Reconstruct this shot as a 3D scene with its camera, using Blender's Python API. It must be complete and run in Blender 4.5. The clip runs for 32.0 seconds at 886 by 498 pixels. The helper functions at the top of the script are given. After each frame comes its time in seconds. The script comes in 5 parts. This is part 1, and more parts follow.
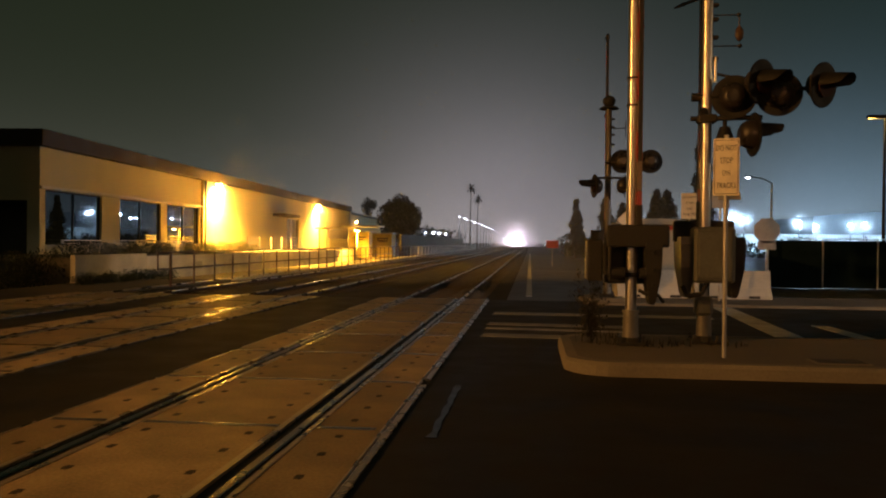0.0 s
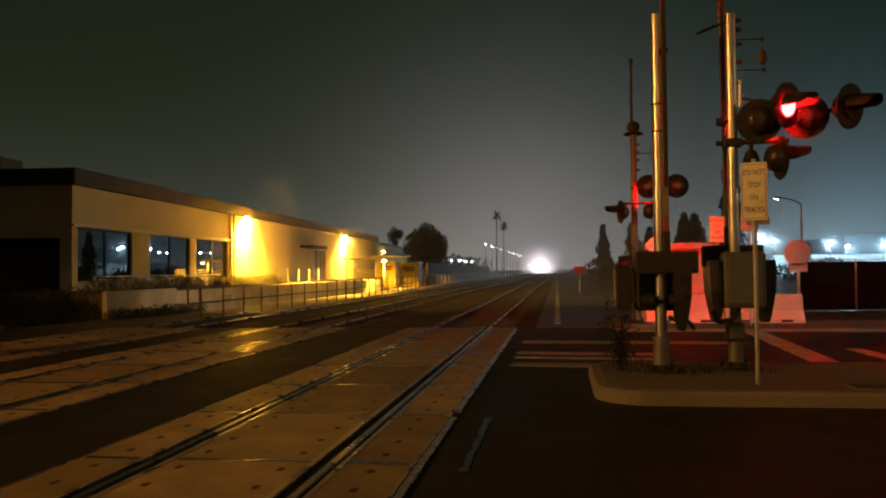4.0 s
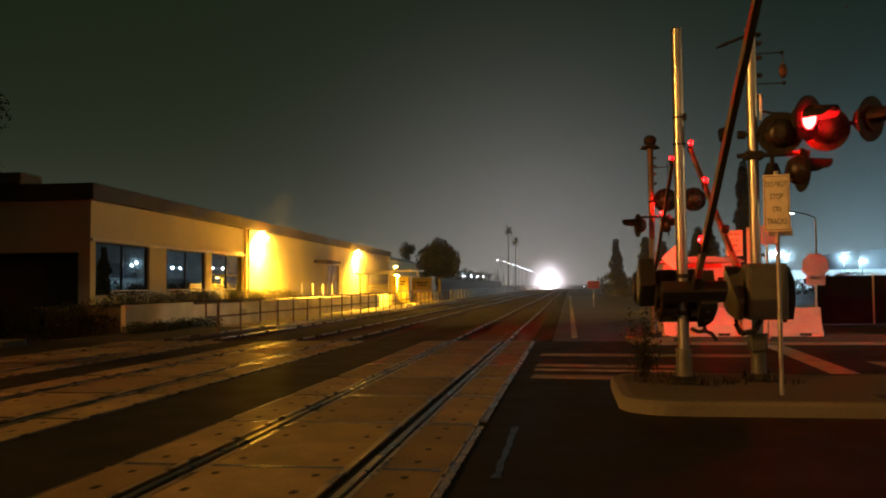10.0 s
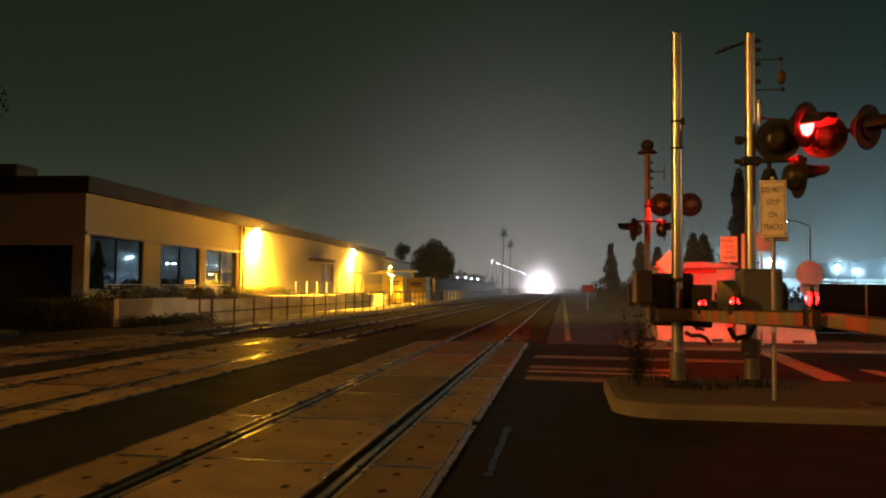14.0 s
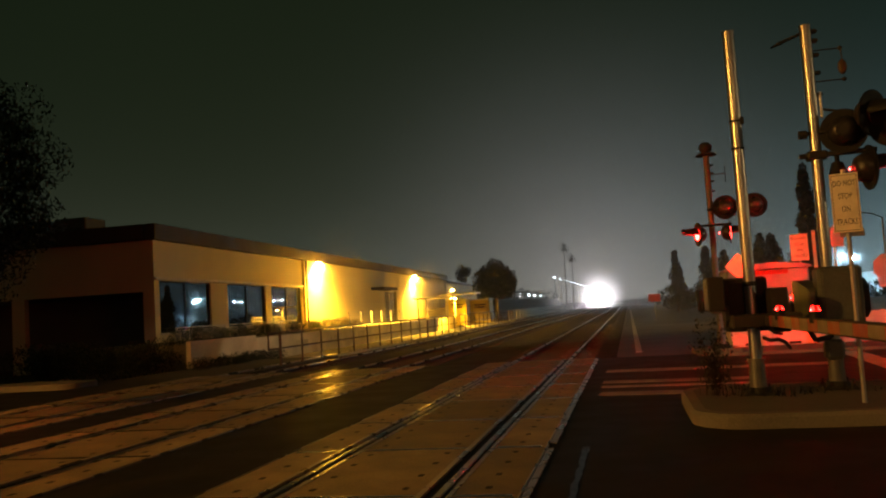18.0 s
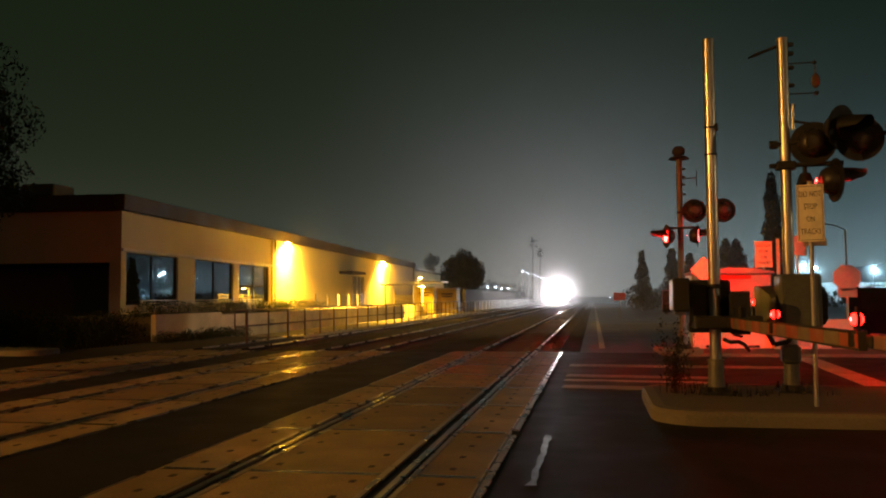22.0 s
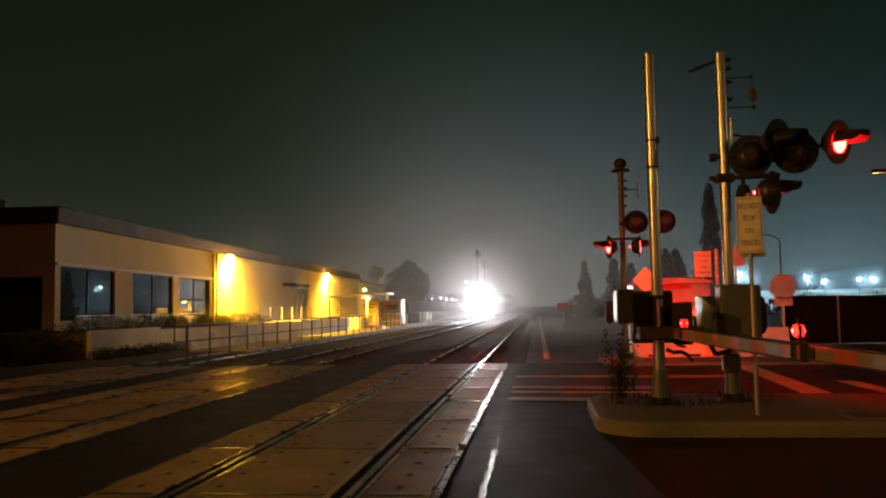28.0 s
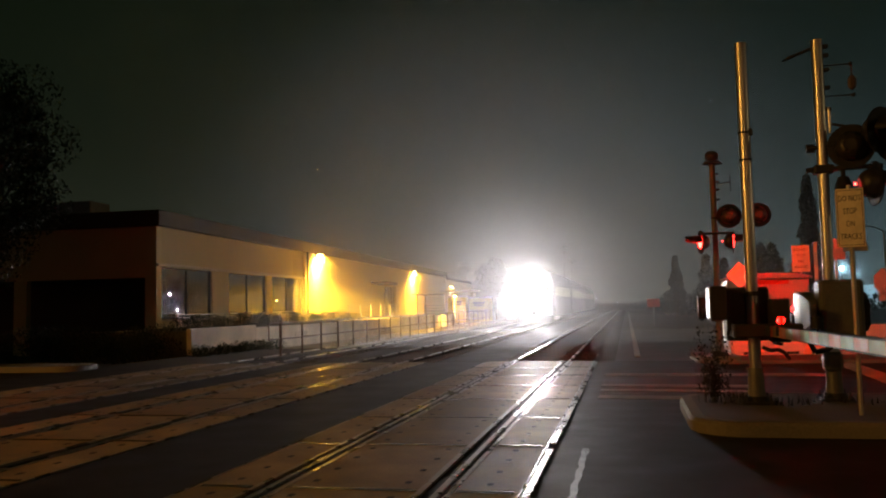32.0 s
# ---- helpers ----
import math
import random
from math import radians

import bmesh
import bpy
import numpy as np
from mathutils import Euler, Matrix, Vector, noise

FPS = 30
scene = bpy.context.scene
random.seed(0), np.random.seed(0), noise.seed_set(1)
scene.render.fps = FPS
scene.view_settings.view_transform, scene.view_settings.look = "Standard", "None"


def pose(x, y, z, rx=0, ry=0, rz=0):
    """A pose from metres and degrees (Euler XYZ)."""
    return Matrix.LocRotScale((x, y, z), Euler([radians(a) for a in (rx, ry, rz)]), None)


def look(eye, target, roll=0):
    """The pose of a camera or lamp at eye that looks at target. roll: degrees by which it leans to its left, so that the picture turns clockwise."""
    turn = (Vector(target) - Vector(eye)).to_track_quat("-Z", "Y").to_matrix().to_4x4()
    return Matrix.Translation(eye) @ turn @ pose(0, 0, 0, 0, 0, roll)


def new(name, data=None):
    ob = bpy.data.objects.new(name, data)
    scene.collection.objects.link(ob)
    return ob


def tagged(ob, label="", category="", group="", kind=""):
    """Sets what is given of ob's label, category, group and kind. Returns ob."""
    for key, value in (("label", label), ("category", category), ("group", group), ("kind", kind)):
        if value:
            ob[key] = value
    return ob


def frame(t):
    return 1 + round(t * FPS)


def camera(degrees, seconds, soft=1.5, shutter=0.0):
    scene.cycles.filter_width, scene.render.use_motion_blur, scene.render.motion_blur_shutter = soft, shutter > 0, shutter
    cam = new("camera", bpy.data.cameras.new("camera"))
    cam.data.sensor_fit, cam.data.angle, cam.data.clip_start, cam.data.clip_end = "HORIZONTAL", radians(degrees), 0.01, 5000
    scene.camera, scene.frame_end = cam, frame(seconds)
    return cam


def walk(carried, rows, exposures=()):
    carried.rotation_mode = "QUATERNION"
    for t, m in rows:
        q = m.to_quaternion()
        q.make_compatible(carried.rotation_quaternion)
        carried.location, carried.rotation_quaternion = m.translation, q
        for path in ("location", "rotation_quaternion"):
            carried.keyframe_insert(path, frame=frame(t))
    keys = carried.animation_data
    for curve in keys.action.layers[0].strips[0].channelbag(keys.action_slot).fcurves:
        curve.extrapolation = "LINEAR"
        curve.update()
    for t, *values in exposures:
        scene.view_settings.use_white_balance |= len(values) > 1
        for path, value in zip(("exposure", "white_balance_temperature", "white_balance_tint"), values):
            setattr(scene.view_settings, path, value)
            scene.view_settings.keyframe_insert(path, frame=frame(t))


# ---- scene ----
cam = camera(56.0, 32.0, 2.1)
PATH = [
    (0, (1.84, 2.148, 1.508), (1.63, 4.137, 1.492), 0.6),
    (0.5, (1.784, 2.131, 1.512), (1.573, 4.12, 1.489), 0.4),
    (1, (1.772, 2.108, 1.493), (1.55, 4.095, 1.49), 0.3),
    (1.5, (1.752, 2.128, 1.499), (1.507, 4.113, 1.503), -0.1),
    (2, (1.756, 2.14, 1.476), (1.498, 4.123, 1.484), -0.1),
    (2.5, (1.782, 2.156, 1.481), (1.517, 4.138, 1.495), -0.3),
    (3, (1.808, 2.12, 1.506), (1.543, 4.103, 1.532), -0.3),
    (3.5, (1.823, 2.158, 1.533), (1.551, 4.139, 1.574), -0.5),
    (5.5, (1.848, 1.952, 1.557), (1.579, 3.933, 1.619), -0.8),
    (6, (1.808, 1.946, 1.519), (1.533, 3.926, 1.584), -0.6),
    (6.5, (1.695, 1.927, 1.504), (1.423, 3.907, 1.573), -0.7),
    (7, (1.671, 1.948, 1.498), (1.406, 3.929, 1.582), -1.5),
    (7.5, (1.685, 1.975, 1.515), (1.415, 3.955, 1.606), -1.7),
    (8, (1.681, 1.987, 1.511), (1.411, 3.967, 1.605), -1.8),
    (8.5, (1.673, 1.988, 1.508), (1.392, 3.966, 1.603), -1.6),
    (9, (1.679, 1.994, 1.476), (1.39, 3.971, 1.57), -1.2),
    (9.5, (1.66, 1.996, 1.508), (1.369, 3.973, 1.594), -1.0),
    (10, (1.684, 1.991, 1.498), (1.385, 3.967, 1.586), -0.6),
    (10.5, (1.676, 1.943, 1.514), (1.378, 3.919, 1.6), -0.4),
    (11, (1.696, 1.942, 1.497), (1.398, 3.917, 1.591), -0.0),
    (11.5, (1.709, 1.962, 1.496), (1.414, 3.938, 1.592), 0.2),
    (12, (1.691, 1.954, 1.5), (1.397, 3.93, 1.601), 0.5),
    (12.5, (1.673, 1.942, 1.496), (1.384, 3.918, 1.597), 0.7),
    (13, (1.674, 1.94, 1.48), (1.384, 3.916, 1.585), 0.7),
    (13.5, (1.663, 1.989, 1.467), (1.376, 3.966, 1.564), 0.6),
    (15.5, (1.694, 1.992, 1.475), (1.399, 3.968, 1.56), 0.3),
    (16, (1.672, 1.983, 1.484), (1.364, 3.958, 1.564), -0.2),
    (16.5, (1.607, 1.971, 1.493), (1.245, 3.936, 1.577), -0.7),
    (17, (1.558, 1.974, 1.497), (1.148, 3.929, 1.6), -2.0),
    (17.5, (1.606, 2.024, 1.506), (1.182, 3.974, 1.638), -2.7),
    (18, (1.634, 2.082, 1.495), (1.208, 4.031, 1.641), -3.5),
    (18.5, (1.641, 2.032, 1.488), (1.206, 3.979, 1.638), -3.5),
    (19, (1.569, 1.991, 1.49), (1.129, 3.936, 1.636), -3.3),
    (19.5, (1.569, 1.984, 1.489), (1.131, 3.93, 1.635), -2.7),
    (20, (1.572, 2.021, 1.482), (1.139, 3.969, 1.62), -1.7),
    (20.5, (1.566, 2.007, 1.489), (1.15, 3.959, 1.62), -1.3),
    (21, (1.564, 1.957, 1.495), (1.165, 3.913, 1.621), -1.1),
    (21.5, (1.548, 1.956, 1.492), (1.165, 3.916, 1.613), -0.9),
    (22, (1.596, 1.907, 1.471), (1.241, 3.872, 1.587), -0.4),
    (22.5, (1.656, 1.898, 1.486), (1.324, 3.867, 1.602), 0.5),
    (23, (1.663, 1.885, 1.494), (1.33, 3.853, 1.61), 1.4),
    (23.5, (1.626, 1.866, 1.509), (1.294, 3.835, 1.634), 0.5),
    (24, (1.61, 1.915, 1.501), (1.272, 3.882, 1.632), 0.0),
    (24.5, (1.607, 1.909, 1.507), (1.278, 3.877, 1.643), -0.6),
    (25, (1.646, 1.947, 1.487), (1.326, 3.917, 1.625), -0.7),
    (25.5, (1.616, 1.943, 1.474), (1.327, 3.917, 1.609), -0.6),
    (27.5, (1.586, 2.019, 1.484), (1.375, 4.002, 1.624), -0.7),
    (28, (1.575, 1.996, 1.502), (1.352, 3.979, 1.643), -1.0),
    (28.5, (1.584, 2.002, 1.497), (1.332, 3.981, 1.637), -1.1),
    (29, (1.573, 1.982, 1.506), (1.29, 3.957, 1.644), -1.2),
    (29.5, (1.557, 1.944, 1.517), (1.243, 3.915, 1.655), -1.4),
    (30, (1.539, 1.912, 1.509), (1.199, 3.878, 1.648), -1.4),
    (30.5, (1.545, 1.922, 1.5), (1.183, 3.884, 1.637), -1.2),
    (31, (1.553, 1.931, 1.506), (1.169, 3.889, 1.643), -1.1),
    (31.5, (1.565, 1.929, 1.503), (1.16, 3.883, 1.641), -1.2),
    (32, (1.571, 1.937, 1.516), (1.144, 3.886, 1.654), -1.3),
]
EXPOSURES = [(0, 0.9, 6400, 26), (1.5, 0.84, 6400, 26), (2.5, 0.62, 6500, 22), (3.5, 0.56, 6600, 17), (6, 0.6, 6700, 14), (12, 0.68, 6700, 12),
             (16, 0.64, 6700, 9), (17.2, 0.44, 6700, 8), (19, 0.4, 6700, 8), (22, 0.44, 6700, 8), (25, 0.26, 6700, 8), (28, 0.0, 6700, 7), (30, -0.18, 6700, 6), (32, -0.52, 6700, 6)]
walk(cam, [(t, look(eye, target, roll)) for t, eye, target, roll in PATH], EXPOSURES)

# ---- night sky: misty, brightest over the line of the tracks and over the lit yard ----
world = bpy.data.worlds.new("night_sky")
scene.world = world
world.use_nodes = True
wn, wl = world.node_tree.nodes, world.node_tree.links
wn.clear()


def wnode(kind, **inputs):
    n = wn.new(kind)
    for k, v in inputs.items():
        n.inputs[int(k[1:])].default_value = v
    return n


def wmath(op, a, b=None):
    n = wn.new("ShaderNodeMath")
    n.operation = op
    for i, v in enumerate((a, b)):
        if v is None:
            continue
        if isinstance(v, (int, float)):
            n.inputs[i].default_value = v
        else:
            wl.new(v, n.inputs[i])
    return n.outputs[0]


def wlobe(direction, power):
    """How near the sky's direction lies to a given one."""
    d = wn.new("ShaderNodeVectorMath")
    d.operation = "DOT_PRODUCT"
    wl.new(sky_dir, d.inputs[0])
    d.inputs[1].default_value = Vector(direction).normalized()
    return wmath("POWER", wmath("MAXIMUM", d.outputs["Value"], 0.0), power)


sky_dir = wn.new("ShaderNodeTexCoord").outputs["Generated"]
height = wn.new("ShaderNodeSeparateXYZ")
wl.new(sky_dir, height.inputs[0])
up = wmath("MAXIMUM", height.outputs[2], 0.0)
haze = wmath("POWER", wmath("SUBTRACT", 1.0, up), 11.0)


def wcolour(factor, colour, before=None):
    n = wn.new("ShaderNodeMix")
    n.data_type, n.blend_type = "RGBA", "ADD"
    n.inputs["Factor"].default_value = 1.0
    v = wn.new("ShaderNodeVectorMath")
    v.operation = "SCALE"
    v.inputs[0].default_value = colour
    wl.new(factor, v.inputs["Scale"])
    if before is not None:
        wl.new(before, n.inputs[6])
    else:
        n.inputs[6].default_value = (0.0024, 0.0058, 0.0025, 1)
    wl.new(v.outputs[0], n.inputs[7])
    return n.outputs[2]


sky = wcolour(haze, (0.039, 0.040, 0.031))
sky = wcolour(wmath("POWER", wmath("SUBTRACT", 1.0, up), 26.0), (0.034, 0.032, 0.027), sky)
sky = wcolour(wlobe((-0.03, 1, 0.0), 36), (0.042, 0.041, 0.042), sky)
sky = wcolour(wlobe((-0.06, 1, 0.0), 95), (0.050, 0.048, 0.049), sky)
sky = wcolour(wlobe((-0.02, 1, 0.0), 260), (0.085, 0.08, 0.084), sky)
sky = wcolour(wlobe((0.42, 1, 0.02), 22), (0.005, 0.011, 0.014), sky)
sky = wcolour(wlobe((0.36, 1, -0.01), 110), (0.024, 0.056, 0.08), sky)
sky = wcolour(wlobe((-0.45, 1, 0.1), 7), (0.0052, 0.0052, 0.0030), sky)
back = wnode("ShaderNodeBackground", i1=1.0)
wl.new(sky, back.inputs[0])
out = wn.new("ShaderNodeOutputWorld")
wl.new(back.outputs[0], out.inputs[0])


# ---- lamps that stand still ----
def spot(x, y, z, target, watts, colour, angle, blend=0.6, size=0.12):
    data = bpy.data.lights.new("lamp_light", "SPOT")
    data.energy, data.color, data.spot_size, data.spot_blend, data.shadow_soft_size = watts, colour, radians(angle), blend, size
    ob = new("lamp_light", data)
    ob.matrix_world = look((x, y, z), target)
    return ob


SODIUM = (1.0, 0.45, 0.02)

# ---- materials ----


def surface(name, base, rough=0.7, metal=0.0, coarse=1.5, fine=30.0, vary=0.25, bump=0.15, spec=0.5, rvary=0.15, tone=None, coat=0.0):
    """A painted, mineral or metal surface with broad stains, fine grain, uneven gloss and a little relief."""
    m = bpy.data.materials.new(name)
    m.use_nodes = True
    nt = m.node_tree
    b = nt.nodes["Principled BSDF"]
    tc = nt.nodes.new("ShaderNodeTexCoord")
    big, small = nt.nodes.new("ShaderNodeTexNoise"), nt.nodes.new("ShaderNodeTexNoise")
    big.inputs["Scale"].default_value, small.inputs["Scale"].default_value = coarse, fine
    big.inputs["Detail"].default_value, small.inputs["Detail"].default_value = 5, 6
    for n in (big, small):
        nt.links.new(tc.outputs["Object"], n.inputs["Vector"])
    mixer = nt.nodes.new("ShaderNodeMath")
    mixer.operation = "MULTIPLY_ADD"
    nt.links.new(big.outputs["Fac"], mixer.inputs[0])
    mixer.inputs[1].default_value = 0.65
    half = nt.nodes.new("ShaderNodeMath")
    half.operation = "MULTIPLY"
    half.inputs[1].default_value = 0.35
    nt.links.new(small.outputs["Fac"], half.inputs[0])
    nt.links.new(half.outputs[0], mixer.inputs[2])
    info = nt.nodes.new("ShaderNodeObjectInfo")
    ramp = nt.nodes.new("ShaderNodeValToRGB")
    c = Vector(base)
    dark, light = c * (1 - vary), c * (1 + vary * 0.7)
    if tone:
        dark = Vector(tone)
    ramp.color_ramp.elements[0].position, ramp.color_ramp.elements[1].position = 0.34, 0.64
    ramp.color_ramp.elements[0].color = (*dark, 1)
    ramp.color_ramp.elements[1].color = (*[min(v, 0.95) for v in light], 1)
    nt.links.new(mixer.outputs[0], ramp.inputs[0])
    hsv = nt.nodes.new("ShaderNodeHueSaturation")
    mr = nt.nodes.new("ShaderNodeMapRange")
    mr.inputs["To Min"].default_value, mr.inputs["To Max"].default_value = 1 - vary * 0.5, 1 + vary * 0.5
    nt.links.new(info.outputs["Random"], mr.inputs["Value"])
    nt.links.new(mr.outputs[0], hsv.inputs["Value"])
    nt.links.new(ramp.outputs[0], hsv.inputs["Color"])
    nt.links.new(hsv.outputs[0], b.inputs["Base Color"])
    rr = nt.nodes.new("ShaderNodeMapRange")
    rr.inputs["From Min"].default_value, rr.inputs["From Max"].default_value = 0.3, 0.7
    rr.inputs["To Min"].default_value, rr.inputs["To Max"].default_value = max(rough - rvary, 0.03), min(rough + rvary, 1)
    nt.links.new(big.outputs["Fac"], rr.inputs["Value"])
    nt.links.new(rr.outputs[0], b.inputs["Roughness"])
    b.inputs["Metallic"].default_value = metal
    b.inputs["Specular IOR Level"].default_value = spec
    b.inputs["Coat Weight"].default_value = coat
    if bump:
        bp = nt.nodes.new("ShaderNodeBump")
        bp.inputs["Strength"].default_value = bump
        bp.inputs["Distance"].default_value = 0.02
        nt.links.new(mixer.outputs[0], bp.inputs["Height"])
        nt.links.new(bp.outputs[0], b.inputs["Normal"])
    return m


def glowing(name, colour, strength):
    m = bpy.data.materials.new(name)
    m.use_nodes = True
    b = m.node_tree.nodes["Principled BSDF"]
    b.inputs["Base Color"].default_value = (*[min(v * 0.5, 0.5) for v in colour], 1)
    b.inputs["Emission Color"].default_value = (*colour, 1)
    b.inputs["Emission Strength"].default_value = strength
    b.inputs["Roughness"].default_value = 0.3
    return m


def glass(name, colour, rough=0.06):
    """Dark window glass before an unlit room: it shows what it mirrors."""
    m = bpy.data.materials.new(name)
    m.use_nodes = True
    b = m.node_tree.nodes["Principled BSDF"]
    b.inputs["Base Color"].default_value = (*colour, 1)
    b.inputs["Roughness"].default_value = rough
    b.inputs["Specular IOR Level"].default_value = 0.42
    return m


def leafy(name, base):
    m = surface(name, base, rough=0.55, coarse=0.8, fine=9, vary=0.55, bump=0, spec=0.3)
    nt = m.node_tree
    geo = nt.nodes.new("ShaderNodeNewGeometry")
    hsv = next(n for n in nt.nodes if n.type == "HUE_SAT")
    mr = nt.nodes.new("ShaderNodeMapRange")
    mr.inputs["To Min"].default_value, mr.inputs["To Max"].default_value = 0.5, 1.5
    nt.links.new(geo.outputs["Random Per Island"], mr.inputs["Value"])
    nt.links.new(mr.outputs[0], hsv.inputs["Value"])
    return m


def lamp_point(x, y, z, watts, colour, size=0.12):
    data = bpy.data.lights.new("lamp_light", "POINT")
    data.energy, data.color, data.shadow_soft_size = watts, colour, size
    ob = new("lamp_light", data)
    ob.location = (x, y, z)
    return ob


def mist(name, amount, reach):
    """A sheet that stands in for glow in misty air: passes most light, scatters a little; thins out at the rim of the
    patch.
    """
    m = bpy.data.materials.new(name)
    m.use_nodes = True
    nt = m.node_tree
    nt.nodes.clear()
    tc = nt.nodes.new("ShaderNodeTexCoord")
    ln = nt.nodes.new("ShaderNodeVectorMath")
    ln.operation = "LENGTH"
    nt.links.new(tc.outputs["Object"], ln.inputs[0])
    mr = nt.nodes.new("ShaderNodeMapRange")
    mr.interpolation_type = "SMOOTHSTEP"
    mr.inputs["From Min"].default_value, mr.inputs["From Max"].default_value = reach * 0.25, reach
    mr.inputs["To Min"].default_value, mr.inputs["To Max"].default_value = amount, 0.0
    nt.links.new(ln.outputs["Value"], mr.inputs["Value"])
    noise_ = nt.nodes.new("ShaderNodeTexNoise")
    noise_.inputs["Scale"].default_value = 2.5 / reach
    noise_.inputs["Detail"].default_value = 3
    nt.links.new(tc.outputs["Object"], noise_.inputs["Vector"])
    nr = nt.nodes.new("ShaderNodeMapRange")
    nr.inputs["To Min"].default_value, nr.inputs["To Max"].default_value = 0.7, 1.3
    nt.links.new(noise_.outputs["Fac"], nr.inputs["Value"])
    mul = nt.nodes.new("ShaderNodeMath")
    mul.operation = "MULTIPLY"
    nt.links.new(mr.outputs[0], mul.inputs[0])
    nt.links.new(nr.outputs[0], mul.inputs[1])
    tr, sc = nt.nodes.new("ShaderNodeBsdfTransparent"), nt.nodes.new("ShaderNodeBsdfTranslucent")
    sc.inputs[0].default_value = (0.95, 0.95, 0.97, 1)
    mx, o = nt.nodes.new("ShaderNodeMixShader"), nt.nodes.new("ShaderNodeOutputMaterial")
    nt.links.new(mul.outputs[0], mx.inputs[0])
    nt.links.new(tr.outputs[0], mx.inputs[1])
    nt.links.new(sc.outputs[0], mx.inputs[2])
    nt.links.new(mx.outputs[0], o.inputs[0])
    return m


ASPHALT = surface("asphalt", (0.021, 0.0165, 0.012), 0.68, spec=0.3, coarse=1.3, fine=60, vary=0.8, bump=0.2, rvary=0.1)
# paler and glossier than the asphalt of the crossing road
PALE_ASPHALT = surface("pale_asphalt", (0.06, 0.052, 0.046), 0.5, spec=0.5, coarse=0.5, fine=50, vary=0.6, bump=0.12, rvary=0.08)
BALLAST = surface("ballast", (0.03, 0.026, 0.022), 0.85, spec=0.25, coarse=0.6, fine=14, vary=0.6, bump=1.0)
SOIL = surface("soil", (0.05, 0.045, 0.035), 0.95, coarse=0.1, fine=6, vary=0.4, bump=0.6)
PANEL = surface("crossing_concrete", (0.30, 0.234, 0.138), 0.6, coarse=1.6, fine=38, vary=0.5, bump=0.35, rvary=0.12, spec=0.4)
STEEL_EDGE = surface("worn_steel_edge", (0.31, 0.27, 0.20), 0.3, metal=0.5, coarse=2, fine=12, vary=0.3, bump=0.02, rvary=0.08)
JOINT_STEEL = surface("polished_joint_steel", (0.45, 0.41, 0.35), 0.24, metal=0.9, coarse=2, fine=40, vary=0.3, bump=0.03, rvary=0.06)
RAILHEAD = surface("polished_rail", (0.36, 0.315, 0.25), 0.29, metal=1.0, coarse=1.2, fine=30, vary=0.2, bump=0.02, rvary=0.08)
RUST = surface("rusty_rail_web", (0.06, 0.035, 0.022), 0.8, metal=0.3, coarse=3, fine=50, vary=0.4)
RUBBER = surface("black_rubber", (0.012, 0.012, 0.012), 0.7, coarse=4, fine=60, vary=0.3, bump=0.1)
TIE = surface("sleeper_wood", (0.05, 0.038, 0.028), 0.85, coarse=2, fine=25, vary=0.5, bump=0.4)
KERB = surface("kerb_concrete", (0.17, 0.152, 0.12), 0.8, coarse=0.9, fine=35, vary=0.3, bump=0.25)
ISLAND = surface("island_concrete", (0.105, 0.092, 0.078), 0.85, coarse=0.7, fine=30, vary=0.35, bump=0.3)
PAINT = surface("road_paint", (0.55, 0.54, 0.5), 0.6, coarse=2.2, fine=24, vary=0.25, bump=0.1, tone=(0.22, 0.21, 0.2))
WORN_PAINT = surface("worn_road_paint", (0.34, 0.33, 0.31), 0.65, coarse=3.0, fine=20, vary=0.4, bump=0.1, tone=(0.09, 0.088, 0.085))
# darker, rougher steel for the far pole and the foot sleeves
GALV_DULL = surface("dull_galvanised_steel", (0.16, 0.155, 0.15), 0.55, metal=0.5, coarse=4, fine=50, vary=0.3, bump=0.05)
GALV = surface("galvanised_steel", (0.48, 0.47, 0.455), 0.32, metal=0.97, coarse=0.9, fine=60, vary=0.14, bump=0, rvary=0.05)
DULL_SIGN = surface("dull_sign_back", (0.34, 0.33, 0.32), 0.6, coarse=3, fine=30, vary=0.2, bump=0.03)
COVER = surface("dark_lamp_cover", (0.035, 0.03, 0.03), 0.32, coarse=4, fine=40, vary=0.4, bump=0.04)
BLACK = surface("black_signal_paint", (0.012, 0.012, 0.013), 0.62, spec=0.3, coarse=5, fine=60, vary=0.4, bump=0.05)
GREY_BOX = surface("grey_box_paint", (0.10, 0.108, 0.10), 0.5, coarse=3, fine=30, vary=0.3, bump=0.06)
IRON = surface("dark_cast_iron", (0.026, 0.025, 0.024), 0.72, metal=0.1, coarse=4, fine=40, vary=0.35)
COUNTER = surface("pale_counterweight", (0.14, 0.13, 0.12), 0.5, metal=0.3, coarse=4, fine=40, vary=0.3)
SIGN_WHITE = surface("sign_white", (0.86, 0.80, 0.68), 0.4, coarse=3, fine=20, vary=0.12, bump=0.02)
SIGN_BACK = surface("bare_aluminium", (0.4, 0.4, 0.4), 0.45, metal=0.8, coarse=4, fine=30, vary=0.2)
SIGN_INK = surface("sign_ink", (0.05, 0.035, 0.025), 0.5, coarse=5, fine=40, vary=0.2, bump=0)
RED_PAINT = surface("red_reflective", (0.34, 0.045, 0.028), 0.4, coarse=3, fine=30, vary=0.2, bump=0.03)
# brighter than the other red, to put the signals' glow into the paint
RED_PANEL = surface("signal_lit_red_panel", (0.6, 0.05, 0.04), 0.4, coarse=3, fine=30, vary=0.15, bump=0.03)
